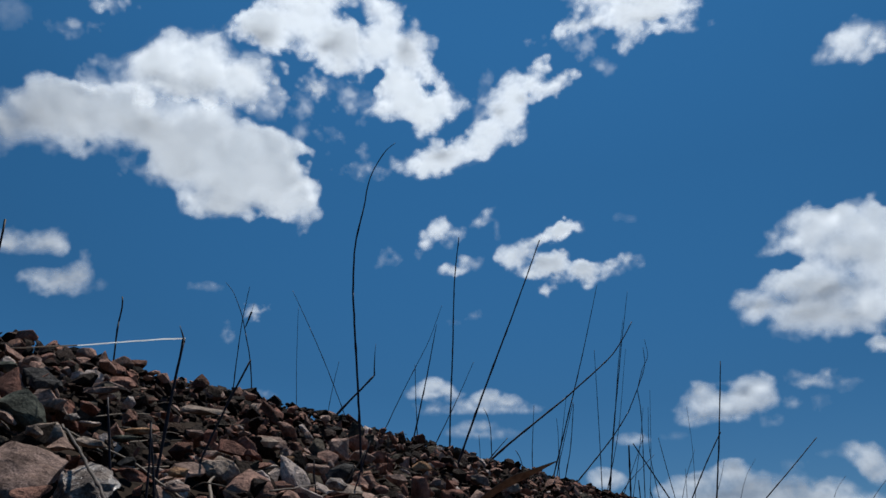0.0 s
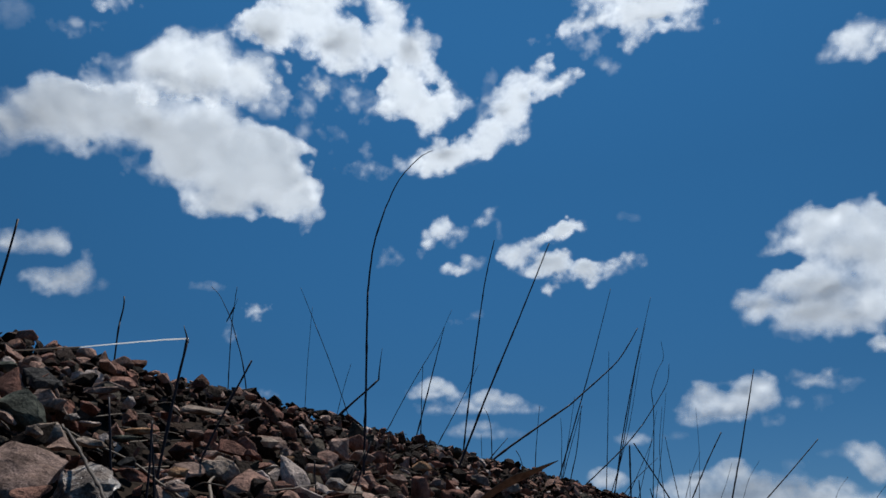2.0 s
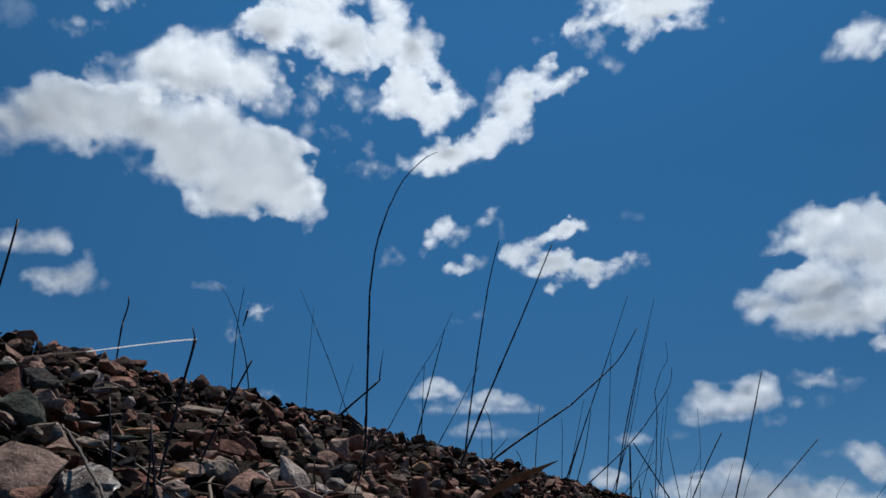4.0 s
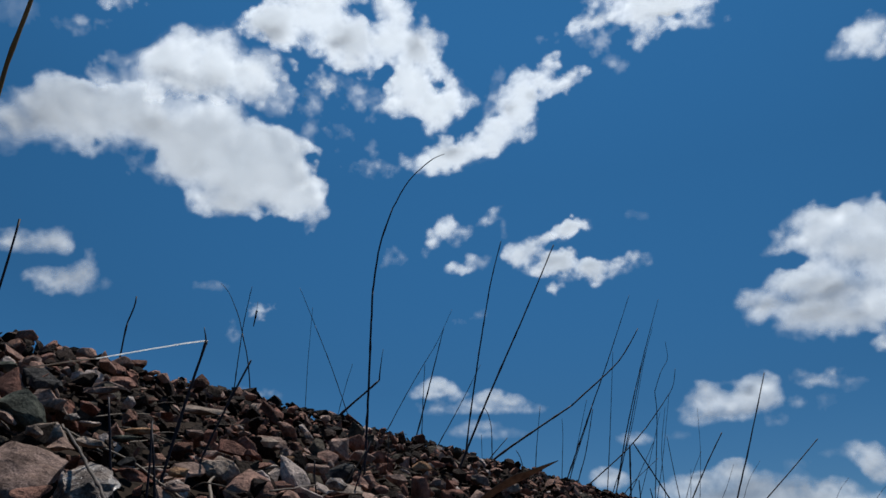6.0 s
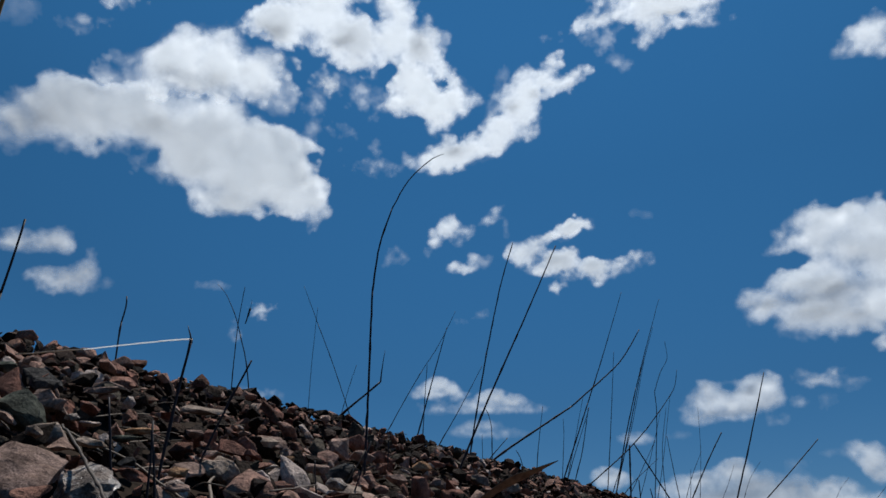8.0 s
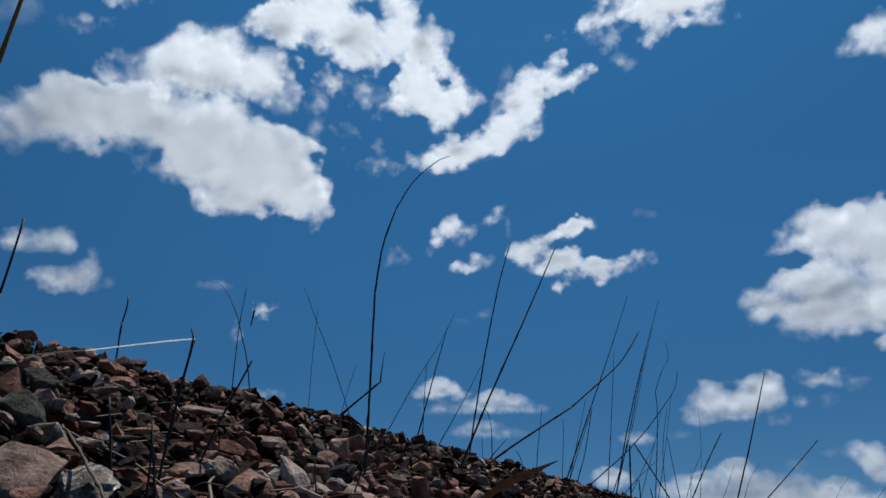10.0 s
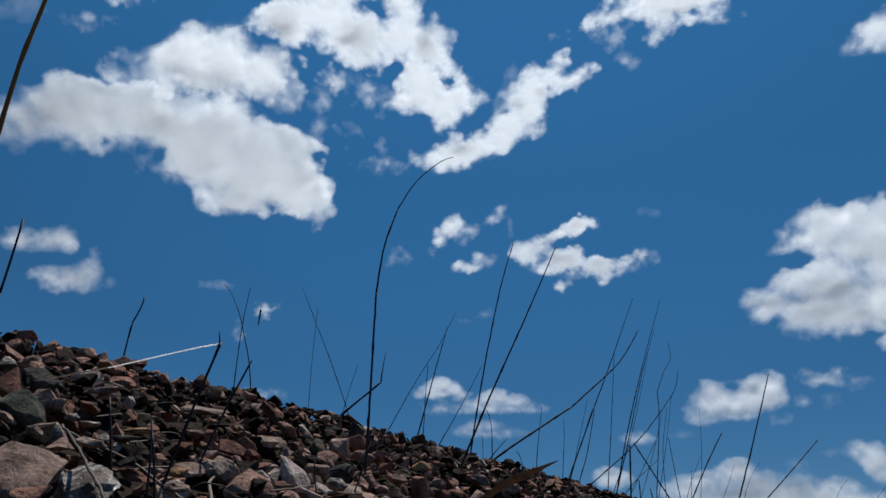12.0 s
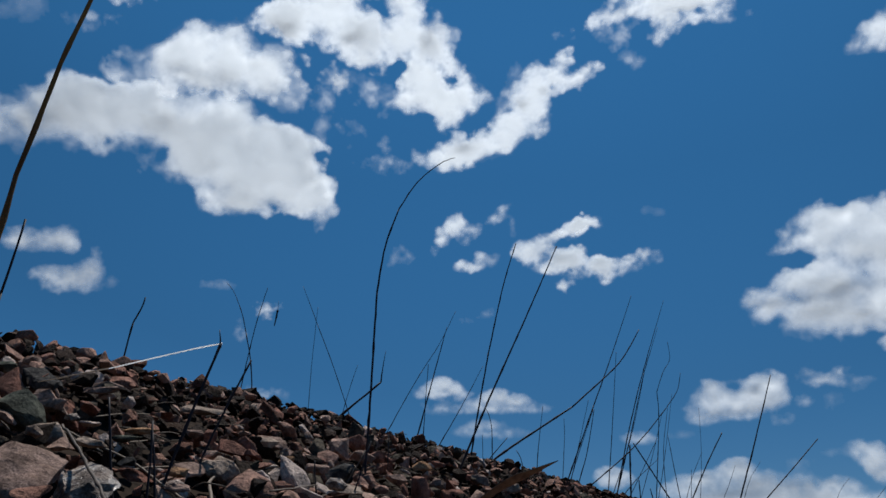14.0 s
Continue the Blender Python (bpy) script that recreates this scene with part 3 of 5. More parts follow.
cloud((-548, 1385, 1097), (50, 0, 23), 2.84, ((-186, -20, 36, 24, 24, 0.6), (-110, -2, 72, 60, 14, 1), (-72, 33, 52, 50, 14, 1), (-7, 16, 77, 64, 13, 1), (24, 63, 26, 33, 14, 0.8), (86, 5, 66, 52, 13, 1), (126, 28, 32, 39, 13, 0.8), (151, -41, 32, 41, -8, 0.6), (87, -35, 59, 34, -13, 0.85), (-79, -47, 133, 38, 13, 1), (-197, -68, 38, 20, 13, 0.65),), "heaped white cumulus behind a larger one", rag=1.2, soft=1.2, shade_spots=((-49, -36, 102, 26, 0.42), (95, -47, 53, 29, 0.4), (-107, -21, 37, 31, 0.25),), seed=10)
cloud((-200, 1295, 1099), (50, -7, 16), 2.62, ((-179, 26, 61, 42, 6, 1), (-215, 22, 31, 14, 6, 0.7), (-184, -10, 42, 19, -4, 0.8), (-108, 51, 74, 47, 6, 1), (-123, 1, 27, 14, 6, 0.7), (-57, 14, 62, 48, -4, 1), (-6, 1, 65, 52, -9, 1), (-41, -26, 47, 22, -14, 1), (-3, -43, 48, 20, -4, 0.9), (57, 2, 61, 51, 6, 1), (67, 69, 25, 45, 15, 1), (44, 91, 40, 28, 6, 1), (114, 1, 48, 49, 6, 1), (147, 23, 26, 27, 6, 0.7), (163, -19, 14, 30, 6, 0.7), (107, -68, 49, 47, 5, 1), (107, -112, 52, 38, 5, 1), (164, -120, 60, 28, 5, 1), (211, -81, 20, 35, 17, 0.9), (252, -103, 18, 5, 5, 0.5), (188, -139, 29, 23, 5, 0.85), (194, -162, 21, 13, 25, 0.7), (68, -135, 26, 16, 5, 0.75), (42, -169, 14, 8, 25, 0.5), (-111, 109, 110, 40, 6, 1), (-39, 123, 74, 35, 6, 1), (1, 75, 13, 10, -39, -0.8), (26, 49, 18, 9, -39, -0.7), (53, -60, 17, 17, 5, -0.9), (175, -68, 15, 8, -24, -0.4),), "long ragged white cumulus in the high sky", rag=1.2, soft=0.95, shade_spots=((-191, 3, 36, 21, 0.6), (-55, -7, 27, 17, 0.6), (112, 19, 20, 29, 0.6), (-123, -2, 22, 12, 0.6),), seed=17)
cloud((-304, 1442, 1101), (51, -4, 17), 2.82, ((0, 0, 37, 22, 7, 0.5),), "thin shreds of white cloud vapour", rag=1.9, soft=1.0, seed=24)
cloud((-349, 1521, 1101), (53, -3, 19), 2.93, ((0, 0, 24, 32, 8, 0.43),), "thin shreds of white cloud vapour", rag=1.9, soft=1.0, seed=31)
cloud((-375, 1638, 1102), (56, -2, 20), 3.08, ((0, 0, 34, 25, 37, 0.43),), "thin shreds of white cloud vapour", rag=1.9, soft=1.0, seed=38)
cloud((-229, 1470, 1100), (52, -5, 16), 2.84, ((6, -5, 49, 26, -5, 0.43), (-26, 22, 20, 14, 5, 0.29),), "thin shreds of white cloud vapour", rag=1.9, soft=1.0, seed=45)
cloud((-225, 1738, 1102), (59, -5, 19), 3.17, ((0, 0, 13, 23, 4, 0.36),), "thin shreds of white cloud vapour", rag=1.9, soft=1.0, seed=52)
cloud((-227, 1832, 1102), (62, -5, 20), 3.30, ((0, 0, 52, 17, 4, 0.43),), "thin shreds of white cloud vapour", rag=1.9, soft=1.0, seed=59)
cloud((-313, 1663, 1103), (57, -3, 19), 3.10, ((0, 0, 38, 22, 6, 0.29),), "thin shreds of white cloud vapour", rag=1.9, soft=1.0, seed=66)
cloud((130, 1569, 1099), (57, -15, 12), 2.94, ((-155, -102, 61, 35, 12, 1), (-161, -65, 22, 16, 37, 0.8), (-96, -90, 52, 29, 17, 1), (-37, -64, 55, 37, 22, 1), (-7, -29, 54, 40, 37, 1), (31, 12, 48, 52, 42, 1), (53, 53, 42, 40, 27, 1), (48, 102, 20, 25, -3, 0.75), (119, 121, 24, 25, -3, 0.95), (100, 88, 33, 23, 27, 0.9), (153, 72, 44, 21, 22, 0.95), (184, 95, 19, 16, 32, 0.85), (4, 62, 25, 9, 32, 0.55), (-27, 14, 23, 17, 37, 0.6), (-258, -105, 15, 12, -2, 0.6), (-207, -107, 29, 17, 7, 0.7), (43, -46, 32, 23, -3, 0.8), (-164, -131, 26, 12, -2, 0.7), (17, 26, 14, 7, 37, -0.7), (-20, 3, 12, 9, -3, -0.7), (99, 60, 14, 8, -3, -0.4),), "slanting narrow white cloud with ragged edges", rag=1.0, soft=0.7, shade_spots=((17, 19, 20, 14, 0.6), (75, 52, 26, 20, 0.6), (-139, -81, 29, 17, 0.6),), seed=73)
cloud((-8, 2246, 1098), (54, -5, 10), 3.83, ((-8, 17, 44, 29, 20, 1), (-46, -21, 27, 25, 60, 0.85), (-71, -59, 17, 13, 0, 0.55), (50, 4, 34, 17, 10, 0.75), (12, 42, 23, 19, 0, 0.85), (31, -30, 15, 15, 0, 0.45),), "small torn white cloud in two pieces", rag=1.0, soft=0.7, seed=80)
cloud((144, 2150, 1102), (51, -8, 8), 3.71, ((-23, 0, 29, 17, 28, 0.8), (-1, 25, 18, 11, 38, 0.75), (31, -21, 9, 30, -2, 0.4),), "small torn white cloud in two pieces", rag=1.0, soft=0.7, seed=87)
cloud((76, 2530, 1100), (59, -7, 11), 4.23, ((-46, -5, 36, 19, -1, 0.85), (3, 26, 21, 15, 19, 0.65), (9, -6, 19, 8, -1, 0.5), (45, 15, 46, 21, -1, 0.3),), "small torn white cloud in two pieces", rag=1.0, soft=0.7, seed=94)
cloud((423, 2452, 1100), (62, -16, 11), 4.17, ((-166, 24, 58, 39, -4, 0.95), (-105, 37, 49, 17, 1, 0.85), (-70, 77, 69, 14, 16, 0.8), (-118, 60, 33, 17, 16, 0.8), (18, 104, 30, 19, 11, 0.85), (-42, -18, 61, 41, -4, 0.95), (8, 18, 30, 16, -4, 0.8), (-94, -39, 53, 21, -4, 0.7), (88, -45, 52, 35, -4, 1), (95, -80, 18, 25, -4, 0.75), (179, -33, 52, 14, 8, 0.75), (233, -20, 24, 22, -4, 0.8), (269, -23, 28, 12, 17, 0.42), (-14, -59, 40, 29, -4, 0.4), (157, -64, 68, 16, 11, 0.45), (-43, 44, 33, 12, 11, -1.4),), "small flat white cloud with a trailing end", rag=1.0, soft=0.7, shade_spots=((-10, 3, 240, 103, 0.35), (-92, -2, 37, 21, 0.6),), seed=101)
cloud((390, 2211, 1100), (57, -15, 9), 3.83, ((0, 0, 59, 26, 21, 1),), "small flat white cloud with a trailing end", rag=1.3, seed=108)
cloud((409, 2740, 1098), (69, -16, 13), 4.57, ((-0, 0, 33, 22, -3, 0.8),), "small flat white cloud with a trailing end", rag=1.3, seed=115)
cloud((1521, 2604, 1101), (37, -21, -2), 4.92, ((-9, 206, 88, 66, -13, 1), (4, 221, 63, 48, -13, 1), (-116, 174, 75, 51, 4, 1), (-214, 151, 45, 16, 4, 0.7), (127, 163, 91, 68, -13, 1), (45, 94, 129, 86, -12, 1), (205, 59, 139, 147, -12, 1), (-91, 56, 62, 35, -12, 0.9), (-58, -17, 106, 65, -11, 1), (-195, -2, 76, 53, 0, 0.85), (-370, -26, 53, 33, 26, 0.7), (-325, -69, 70, 40, 11, 0.75), (-137, -107, 108, 75, -10, 1), (-228, -154, 36, 58, -10, 0.75), (-233, -204, 28, 22, -9, 0.5), (-46, -143, 123, 67, -10, 1), (58, -105, 108, 89, -10, 1), (156, -81, 88, 88, -11, 1), (-120, 249, 37, 13, 30, 0.5), (91, 242, 35, 15, 31, 0.55), (-71, -171, 116, 28, -10, 1), (-170, 95, 56, 27, -1, -1.4),), "tall piled white cumulus with shaded grey base", rag=0.75, soft=1.1, shade_spots=((3, -7, 305, 281, 0.12), (109, 84, 108, 51, 0.4), (-5, -43, 111, 26, 0.6), (-53, -67, 38, 26, 0.6), (-217, -56, 103, 20, 0.9), (-6, -154, 56, 21, 0.45), (-118, -113, 88, 26, 0.4), (-342, -47, 54, 18, 0.6), (-115, -6, 58, 22, 0.5), (-101, 149, 59, 31, 0.3),), seed=122)
cloud((2179, 3479, 1099), (45, -28, 0), 6.51, ((0, 0, 75, 41, -9, 0.7),), "tall piled white cumulus with shaded grey base", soft=0.75, seed=129)
cloud((1548, 3906, 917), (50, -21, 4), 6.59, ((138, 70, 82, 71, -5, 1), (60, 36, 115, 83, -5, 1), (-123, 28, 96, 66, -5, 1), (-151, 72, 52, 42, -5, 1), (-42, -3, 166, 62, -5, 1), (-233, -65, 66, 33, -4, 0.8), (-141, -51, 107, 27, -5, 0.9), (-204, 32, 35, 36, -5, 0.6), (173, 14, 49, 50, -5, 0.85), (174, -111, 50, 25, 11, 0.5), (-33, 74, 51, 21, -5, -0.8), (57, 83, 25, 15, -5, -0.7),), "small heaped white cumulus with a flat base", rag=0.55, soft=0.75, shade_spots=((-9, -9, 273, 148, 0.3), (-16, -52, 192, 29, 0.6), (58, 59, 39, 24, 0.6), (-162, -70, 113, 27, 0.6),), seed=136)
cloud((1925, 3718, 980), (51, -27, 2), 6.59, ((-27, 6, 92, 29, -7, 0.52), (-94, 43, 34, 26, -7, 0.5), (49, 31, 40, 22, 14, 0.55), (114, -28, 22, 34, -7, 0.4), (-147, -87, 42, 20, -6, 0.48), (136, -8, 35, 17, -7, 0.4),), "thin white shred of cloud", rag=1.2, soft=1.1, seed=143)
cloud((1945, 3735, 872), (51, -27, 2), 6.59, ((0, 0, 33, 42, -6, 0.32),), "thin white shred of cloud", rag=1.9, soft=1.0, seed=150)
cloud((414, 1185, 1102), (68, -27, 2), 2.56, ((-89, -2, 63, 20, 2, 0.85), (-148, 2, 27, 11, 17, 0.6), (-30, 5, 74, 31, -13, 1), (38, 3, 62, 33, -13, 1), (84, -31, 22, 20, -13, 0.6), (-37, -63, 16, 13, -12, 0.62), (-16, -42, 19, 24, -27, 0.65), (-51, -40, 9, 21, -3, 0.6), (-102, -47, 7, 21, -12, 0.5), (-137, -45, 30, 19, -12, 0.38), (-70, 45, 79, 28, -13, 1), (30, 27, 77, 27, -13, 1), (49, -43, 44, 10, -5, 0.7), (17, -24, 20, 6, -13, -0.7), (-63, -28, 14, 9, -13, -0.5), (-128, 11, 11, 7, 17, -0.7),), "broad white cumulus high overhead", rag=1.1, soft=1.0, shade_spots=((12, -21, 27, 9, 0.6), (-123, 5, 28, 11, 0.6),), seed=157)
cloud((381, 1371, 1103), (61, -21, 3), 2.76, ((0, 0, 30, 22, 30, 0.43),), "faint shred of vapour", rag=1.9, soft=1.0, seed=164)
cloud((211, 1268, 1097), (60, -16, 5), 2.59, ((0, 0, 21, 13, -6, 0.29),), "faint shred of vapour", rag=1.9, soft=1.0, seed=171)
cloud((587, 2120, 1102), (85, -30, 9), 3.77, ((0, 0, 25, 12, -7, 0.34), (-8, 11, 9, 6, 10, 0.3),), "faint shred of vapour", rag=1.2, soft=1.1, seed=178)
cloud((90, 1449, 1098), (67, -13, 10), 2.79, ((0, 0, 23, 34, -2, 0.36),), "faint shred of vapour", rag=1.9, soft=1.0, seed=185)
cloud((-1424, 2312, 1101), (30, 11, 16), 4.49, ((-73, -11, 58, 35, 13, 0.85), (44, 16, 50, 40, 13, 1), (81, 15, 29, 28, 13, 0.95), (-15, 2, 35, 20, 13, 0.7),), "pair of small soft white clouds", rag=0.7, soft=1.1, shade_spots=((-15, 2, 123, 59, 0.4),), seed=192)
cloud((-1451, 2620, 1098), (35, 12, 17), 4.89, ((-15, -16, 90, 44, 11, 1), (-100, -12, 46, 28, 11, 0.95), (37, 21, 52, 48, 11, 0.9), (48, 88, 14, 26, 12, 0.6), (113, -1, 26, 20, 11, 0.52), (-14, -47, 47, 20, 10, 0.85),), "pair of small soft white clouds", rag=0.8, soft=1.1, shade_spots=((-14, -3, 139, 65, 0.4),), seed=199)
cloud((912, 1282, 1100), (55, -39, -2), 2.94, ((-14, 13, 29, 33, 6, 1), (-39, -2, 25, 24, 12, 0.95), (9, 17, 19, 26, -23, 0.9), (-63, 1, 21, 14, 18, 0.58), (-93, -7, 14, 6, 1, 0.42), (11, -16, 17, 26, -22, 0.75), (37, -1, 27, 35, -23, 0.8),), "small bright cloud in the high sky", rag=0.8, soft=1.2, seed=206)
cloud((-39, 4172, 1039), (49, -1, 3), 6.59, ((-86, 14, 52, 22, 0, 0.8), (-5, 43, 62, 38, 0, 1), (50, 14, 49, 35, 0, 0.9), (-134, -8, 29, 13, 0, 0.5), (-15, -8, 110, 19, 0, 0.88), (34, -36, 45, 13, 0, 0.5),), "low flat pinkish-white clouds in a row", rag=0.8, soft=0.9, full=0.86, shade_spots=((-15, -2, 129, 45, 0.3),), seed=213)
cloud((306, 4179, 966), (48, -4, 2), 6.59, ((-166, 8, 71, 28, -1, 0.85), (-101, 32, 55, 35, -1, 0.95), (-26, 46, 64, 41, -1, 1), (59, 20, 77, 32, -1, 0.95), (138, -7, 51, 22, -1, 0.72), (189, -20, 38, 13, -1, 0.5), (-54, -19, 179, 22, -1, 0.9), (-221, -17, 35, 16, -1, 0.6), (22, 61, 19, 13, -1, -0.6),), "low flat pinkish-white clouds in a row", rag=0.8, soft=0.9, full=0.86, shade_spots=((-21, 8, 192, 63, 0.3),), seed=220)
cloud((245, 4217, 803), (48, -4, 2), 6.59, ((-173, 24, 45, 22, -1, 0.8), (-89, 51, 58, 31, -1, 0.95), (-13, 44, 57, 28, -1, 0.9), (69, 18, 64, 19, -1, 0.7), (-42, 10, 140, 19, -1, 0.85), (139, 5, 32, 12, -1, 0.42),), "low flat pinkish-white clouds in a row", rag=0.8, soft=0.9, full=0.86, shade_spots=((-42, 29, 159, 50, 0.3),), seed=227)
cloud((-61, 4192, 956), (48, 0, 3), 6.59, ((0, 0, 102, 37, 0, 0.6),), "low flat pinkish-white clouds in a row", soft=1.1, rag=0.45, seed=234)
cloud((1684, 3930, 463), (25, -11, 4), 6.59, ((-173, 115, 82, 57, -3, 1), (-75, 45, 122, 50, -3, 0.92), (-358, 68, 107, 46, -3, 0.92), (-451, 27, 86, 35, -3, 0.85), (80, 16, 129, 39, -3, 0.78), (242, 21, 115, 33, -3, 0.65), (-205, -29, 319, 67, -2, 0.95), (188, -59, 271, 65, -2, 0.9), (146, 133, 62, 17, -3, 0.38),), "long low bank of white cloud near the horizon", rag=0.55, soft=0.75, shade_spots=((22, 29, 405, 111, 0.35), (72, 13, 205, 41, 0.6), (-196, 26, 162, 28, 0.6),), seed=241)
cloud((2122, 3696, 573), (21, -13, 3), 6.59, ((-33, 13, 67, 65, -4, 1), (-49, 54, 53, 38, -5, 0.95), (-135, 59, 69, 14, -5, 0.42), (6, -30, 66, 69, -4, 0.85),), "long low bank of white cloud near the horizon", rag=0.6, soft=0.75, shade_spots=((-27, -14, 141, 107, 0.4),), seed=248)
cloud((1029, 4105, 762), (35, -10, 4), 6.59, ((0, 0, 76, 32, -3, 0.86),), "little low cloud puffs", soft=0.9, rag=0.45, seed=255)
cloud((887, 4170, 562), (36, -8, 5), 6.59, ((0, 0, 102, 50, -2, 0.86),), "little low cloud puffs", soft=0.9, rag=0.45, seed=262)
cloud((1256, 4040, 768), (34, -11, 4), 6.59, ((0, 0, 62, 19, -3, 0.43),), "little low cloud puffs", soft=0.9, rag=0.45, seed=269)
cloud((-896, 1186, 1101), (30, 1, 22), 2.84, ((0, 0, 66, 43, 24, 0.2),), "faint thin vapour in the high sky", rag=2.0, soft=1.1, seed=276)
cloud((-816, 1242, 1102), (32, 0, 22), 2.84, ((0, 0, 30, 15, 21, 0.43),), "faint thin vapour in the high sky", rag=2.0, soft=1.1, seed=283)
cloud((-690, 1158, 1100), (32, -1, 20), 2.67, ((0, 0, 29, 16, 21, 0.5),), "faint thin vapour in the high sky", rag=2.0, soft=1.1, seed=290)
cloud((-749, 1229, 1098), (32, 0, 22), 2.77, ((0, 0, 21, 10, 20, 0.36),), "faint thin vapour in the high sky", rag=2.0, soft=1.1, seed=297)
cloud((-808, 2971, 1100), (50, 9, 11), 5.01, ((0, 0, 45, 31, 5, 0.54),), "faint tiny cloud puffs", rag=1.9, soft=1.0, seed=304)
cloud((-985, 2755, 1122), (47, 8, 11), 4.69, ((0, 0, 58, 11, 5, 0.34), (48, 6, 24, 9, 5, 0.32),), "faint tiny cloud puffs", rag=1.9, soft=1.0, seed=311)
cloud((-1008, 3287, 1099), (54, 12, 12), 5.53, ((0, 0, 22, 39, 5, 0.36),), "faint tiny cloud puffs", rag=1.9, soft=1.0, seed=318)
cloud((-1047, 4051, 993), (65, 13, 13), 6.59, ((0, 0, 97, 26, 3, 0.36),), "faint tiny cloud puffs", rag=1.9, soft=1.0, seed=325)
cloud((-190, 2392, 1102), (44, 0, 7), 4.05, ((0, 0, 30, 26, 2, 0.36),), "faint tiny cloud puffs", rag=1.9, soft=1.0, seed=332)
cloud((139, 3055, 1099), (54, -5, 6), 4.98, ((0, 0, 26, 14, -1, 0.38),), "faint tiny cloud puffs", rag=1.9, soft=1.0, seed=339)
cloud((53, 3142, 1101), (56, -4, 7), 5.10, ((0, 0, 24, 10, 0, 0.38),), "faint tiny cloud puffs", rag=1.9, soft=1.0, seed=346)

build_ground()
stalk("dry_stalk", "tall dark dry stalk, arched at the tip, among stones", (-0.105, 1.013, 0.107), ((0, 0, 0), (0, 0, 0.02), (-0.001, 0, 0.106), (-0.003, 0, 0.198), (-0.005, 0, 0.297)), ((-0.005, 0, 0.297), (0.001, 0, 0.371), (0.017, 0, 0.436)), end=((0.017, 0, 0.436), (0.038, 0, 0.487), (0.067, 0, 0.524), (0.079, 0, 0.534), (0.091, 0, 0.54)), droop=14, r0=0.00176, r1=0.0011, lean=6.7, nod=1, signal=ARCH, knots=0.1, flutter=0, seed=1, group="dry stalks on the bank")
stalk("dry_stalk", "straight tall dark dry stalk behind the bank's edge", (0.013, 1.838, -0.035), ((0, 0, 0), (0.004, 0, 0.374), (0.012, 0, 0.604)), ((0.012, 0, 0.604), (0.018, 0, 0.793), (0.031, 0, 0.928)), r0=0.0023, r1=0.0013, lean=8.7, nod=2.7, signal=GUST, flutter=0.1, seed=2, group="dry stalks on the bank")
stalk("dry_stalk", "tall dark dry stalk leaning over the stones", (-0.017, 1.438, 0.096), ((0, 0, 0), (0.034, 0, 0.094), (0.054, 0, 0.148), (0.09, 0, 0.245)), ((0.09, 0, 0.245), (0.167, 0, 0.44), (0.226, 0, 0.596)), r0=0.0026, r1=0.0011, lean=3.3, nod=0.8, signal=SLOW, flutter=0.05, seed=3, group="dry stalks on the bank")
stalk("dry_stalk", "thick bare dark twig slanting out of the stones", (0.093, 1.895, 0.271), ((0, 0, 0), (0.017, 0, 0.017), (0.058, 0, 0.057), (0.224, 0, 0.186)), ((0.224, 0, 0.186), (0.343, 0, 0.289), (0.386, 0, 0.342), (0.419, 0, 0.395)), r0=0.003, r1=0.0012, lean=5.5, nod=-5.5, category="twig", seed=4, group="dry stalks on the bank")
stalk("dry_stalk", "stiff dark dry stalk among thinner ones", (0.211, 2.311, -0.076), ((0, 0, 0), (0.12, 0, 0.385), (0.146, 0, 0.468), (0.198, 0, 0.634)), ((0.198, 0, 0.634), (0.24, 0, 0.772), (0.287, 0, 0.938), (0.310, 0, 1.021)), r0=0.0027, r1=0.0007, lean=6.0, nod=1, signal=LAG, seed=5, group="dry stalks on the bank")
stalk("dry_stalk", "dark dry weed stalk in a loose clump", (0.236, 2.368, -0.084), ((0, 0, 0), (0.112, 0, 0.396), (0.142, 0, 0.502), (0.184, 0, 0.642)), r0=0.00198, r1=0.00083, lean=5.8, signal=LAG, seed=6, group="dry stalks on the bank")
stalk("dry_stalk", "dark dry weed stalk in a loose clump", (0.293, 2.479, -0.088), ((0, 0, 0), (0.102, 0, 0.418), (0.128, 0, 0.526), (0.148, 0, 0.666)), r0=0.00234, r1=0.00116, lean=5.8, signal=LAG, seed=7, group="dry stalks on the bank")
stalk("dry_stalk", "dark dry weed stalk in a loose clump", (0.574, 2.805, 0.148), ((0, 0, 0), (0.006, 0, 0.191), (0.014, 0, 0.411), (0.023, 0, 0.72)), r0=0.00198, r1=0.00083, lean=6.6, seed=8, group="dry stalks on the bank")
stalk("dry_stalk", "stiff dark dry stalk among thinner ones", (0.55, 2.655, 0.14), ((0, 0, 0), (0.027, 0, 0.181), (0.055, 0, 0.369), (0.09, 0, 0.553)), ((0.09, 0, 0.553), (0.119, 0, 0.704), (0.154, 0, 0.873), (0.163, 0, 0.915)), r0=0.00255, r1=0.0007, lean=7.5, nod=2, seed=9, group="dry stalks on the bank")
stalk("dry_stalk", "dark dry weed stalk in a loose clump", (0.564, 2.773, 0.143), ((0, 0, 0), (0.034, 0, 0.188), (0.07, 0, 0.389), (0.112, 0, 0.647)), ((0.112, 0, 0.647), (0.13, 0, 0.738), (0.144, 0, 0.808), (0.151, 0, 0.843)), r0=0.00216, r1=0.00050, lean=8.5, nod=2, seed=10, group="dry stalks on the bank")
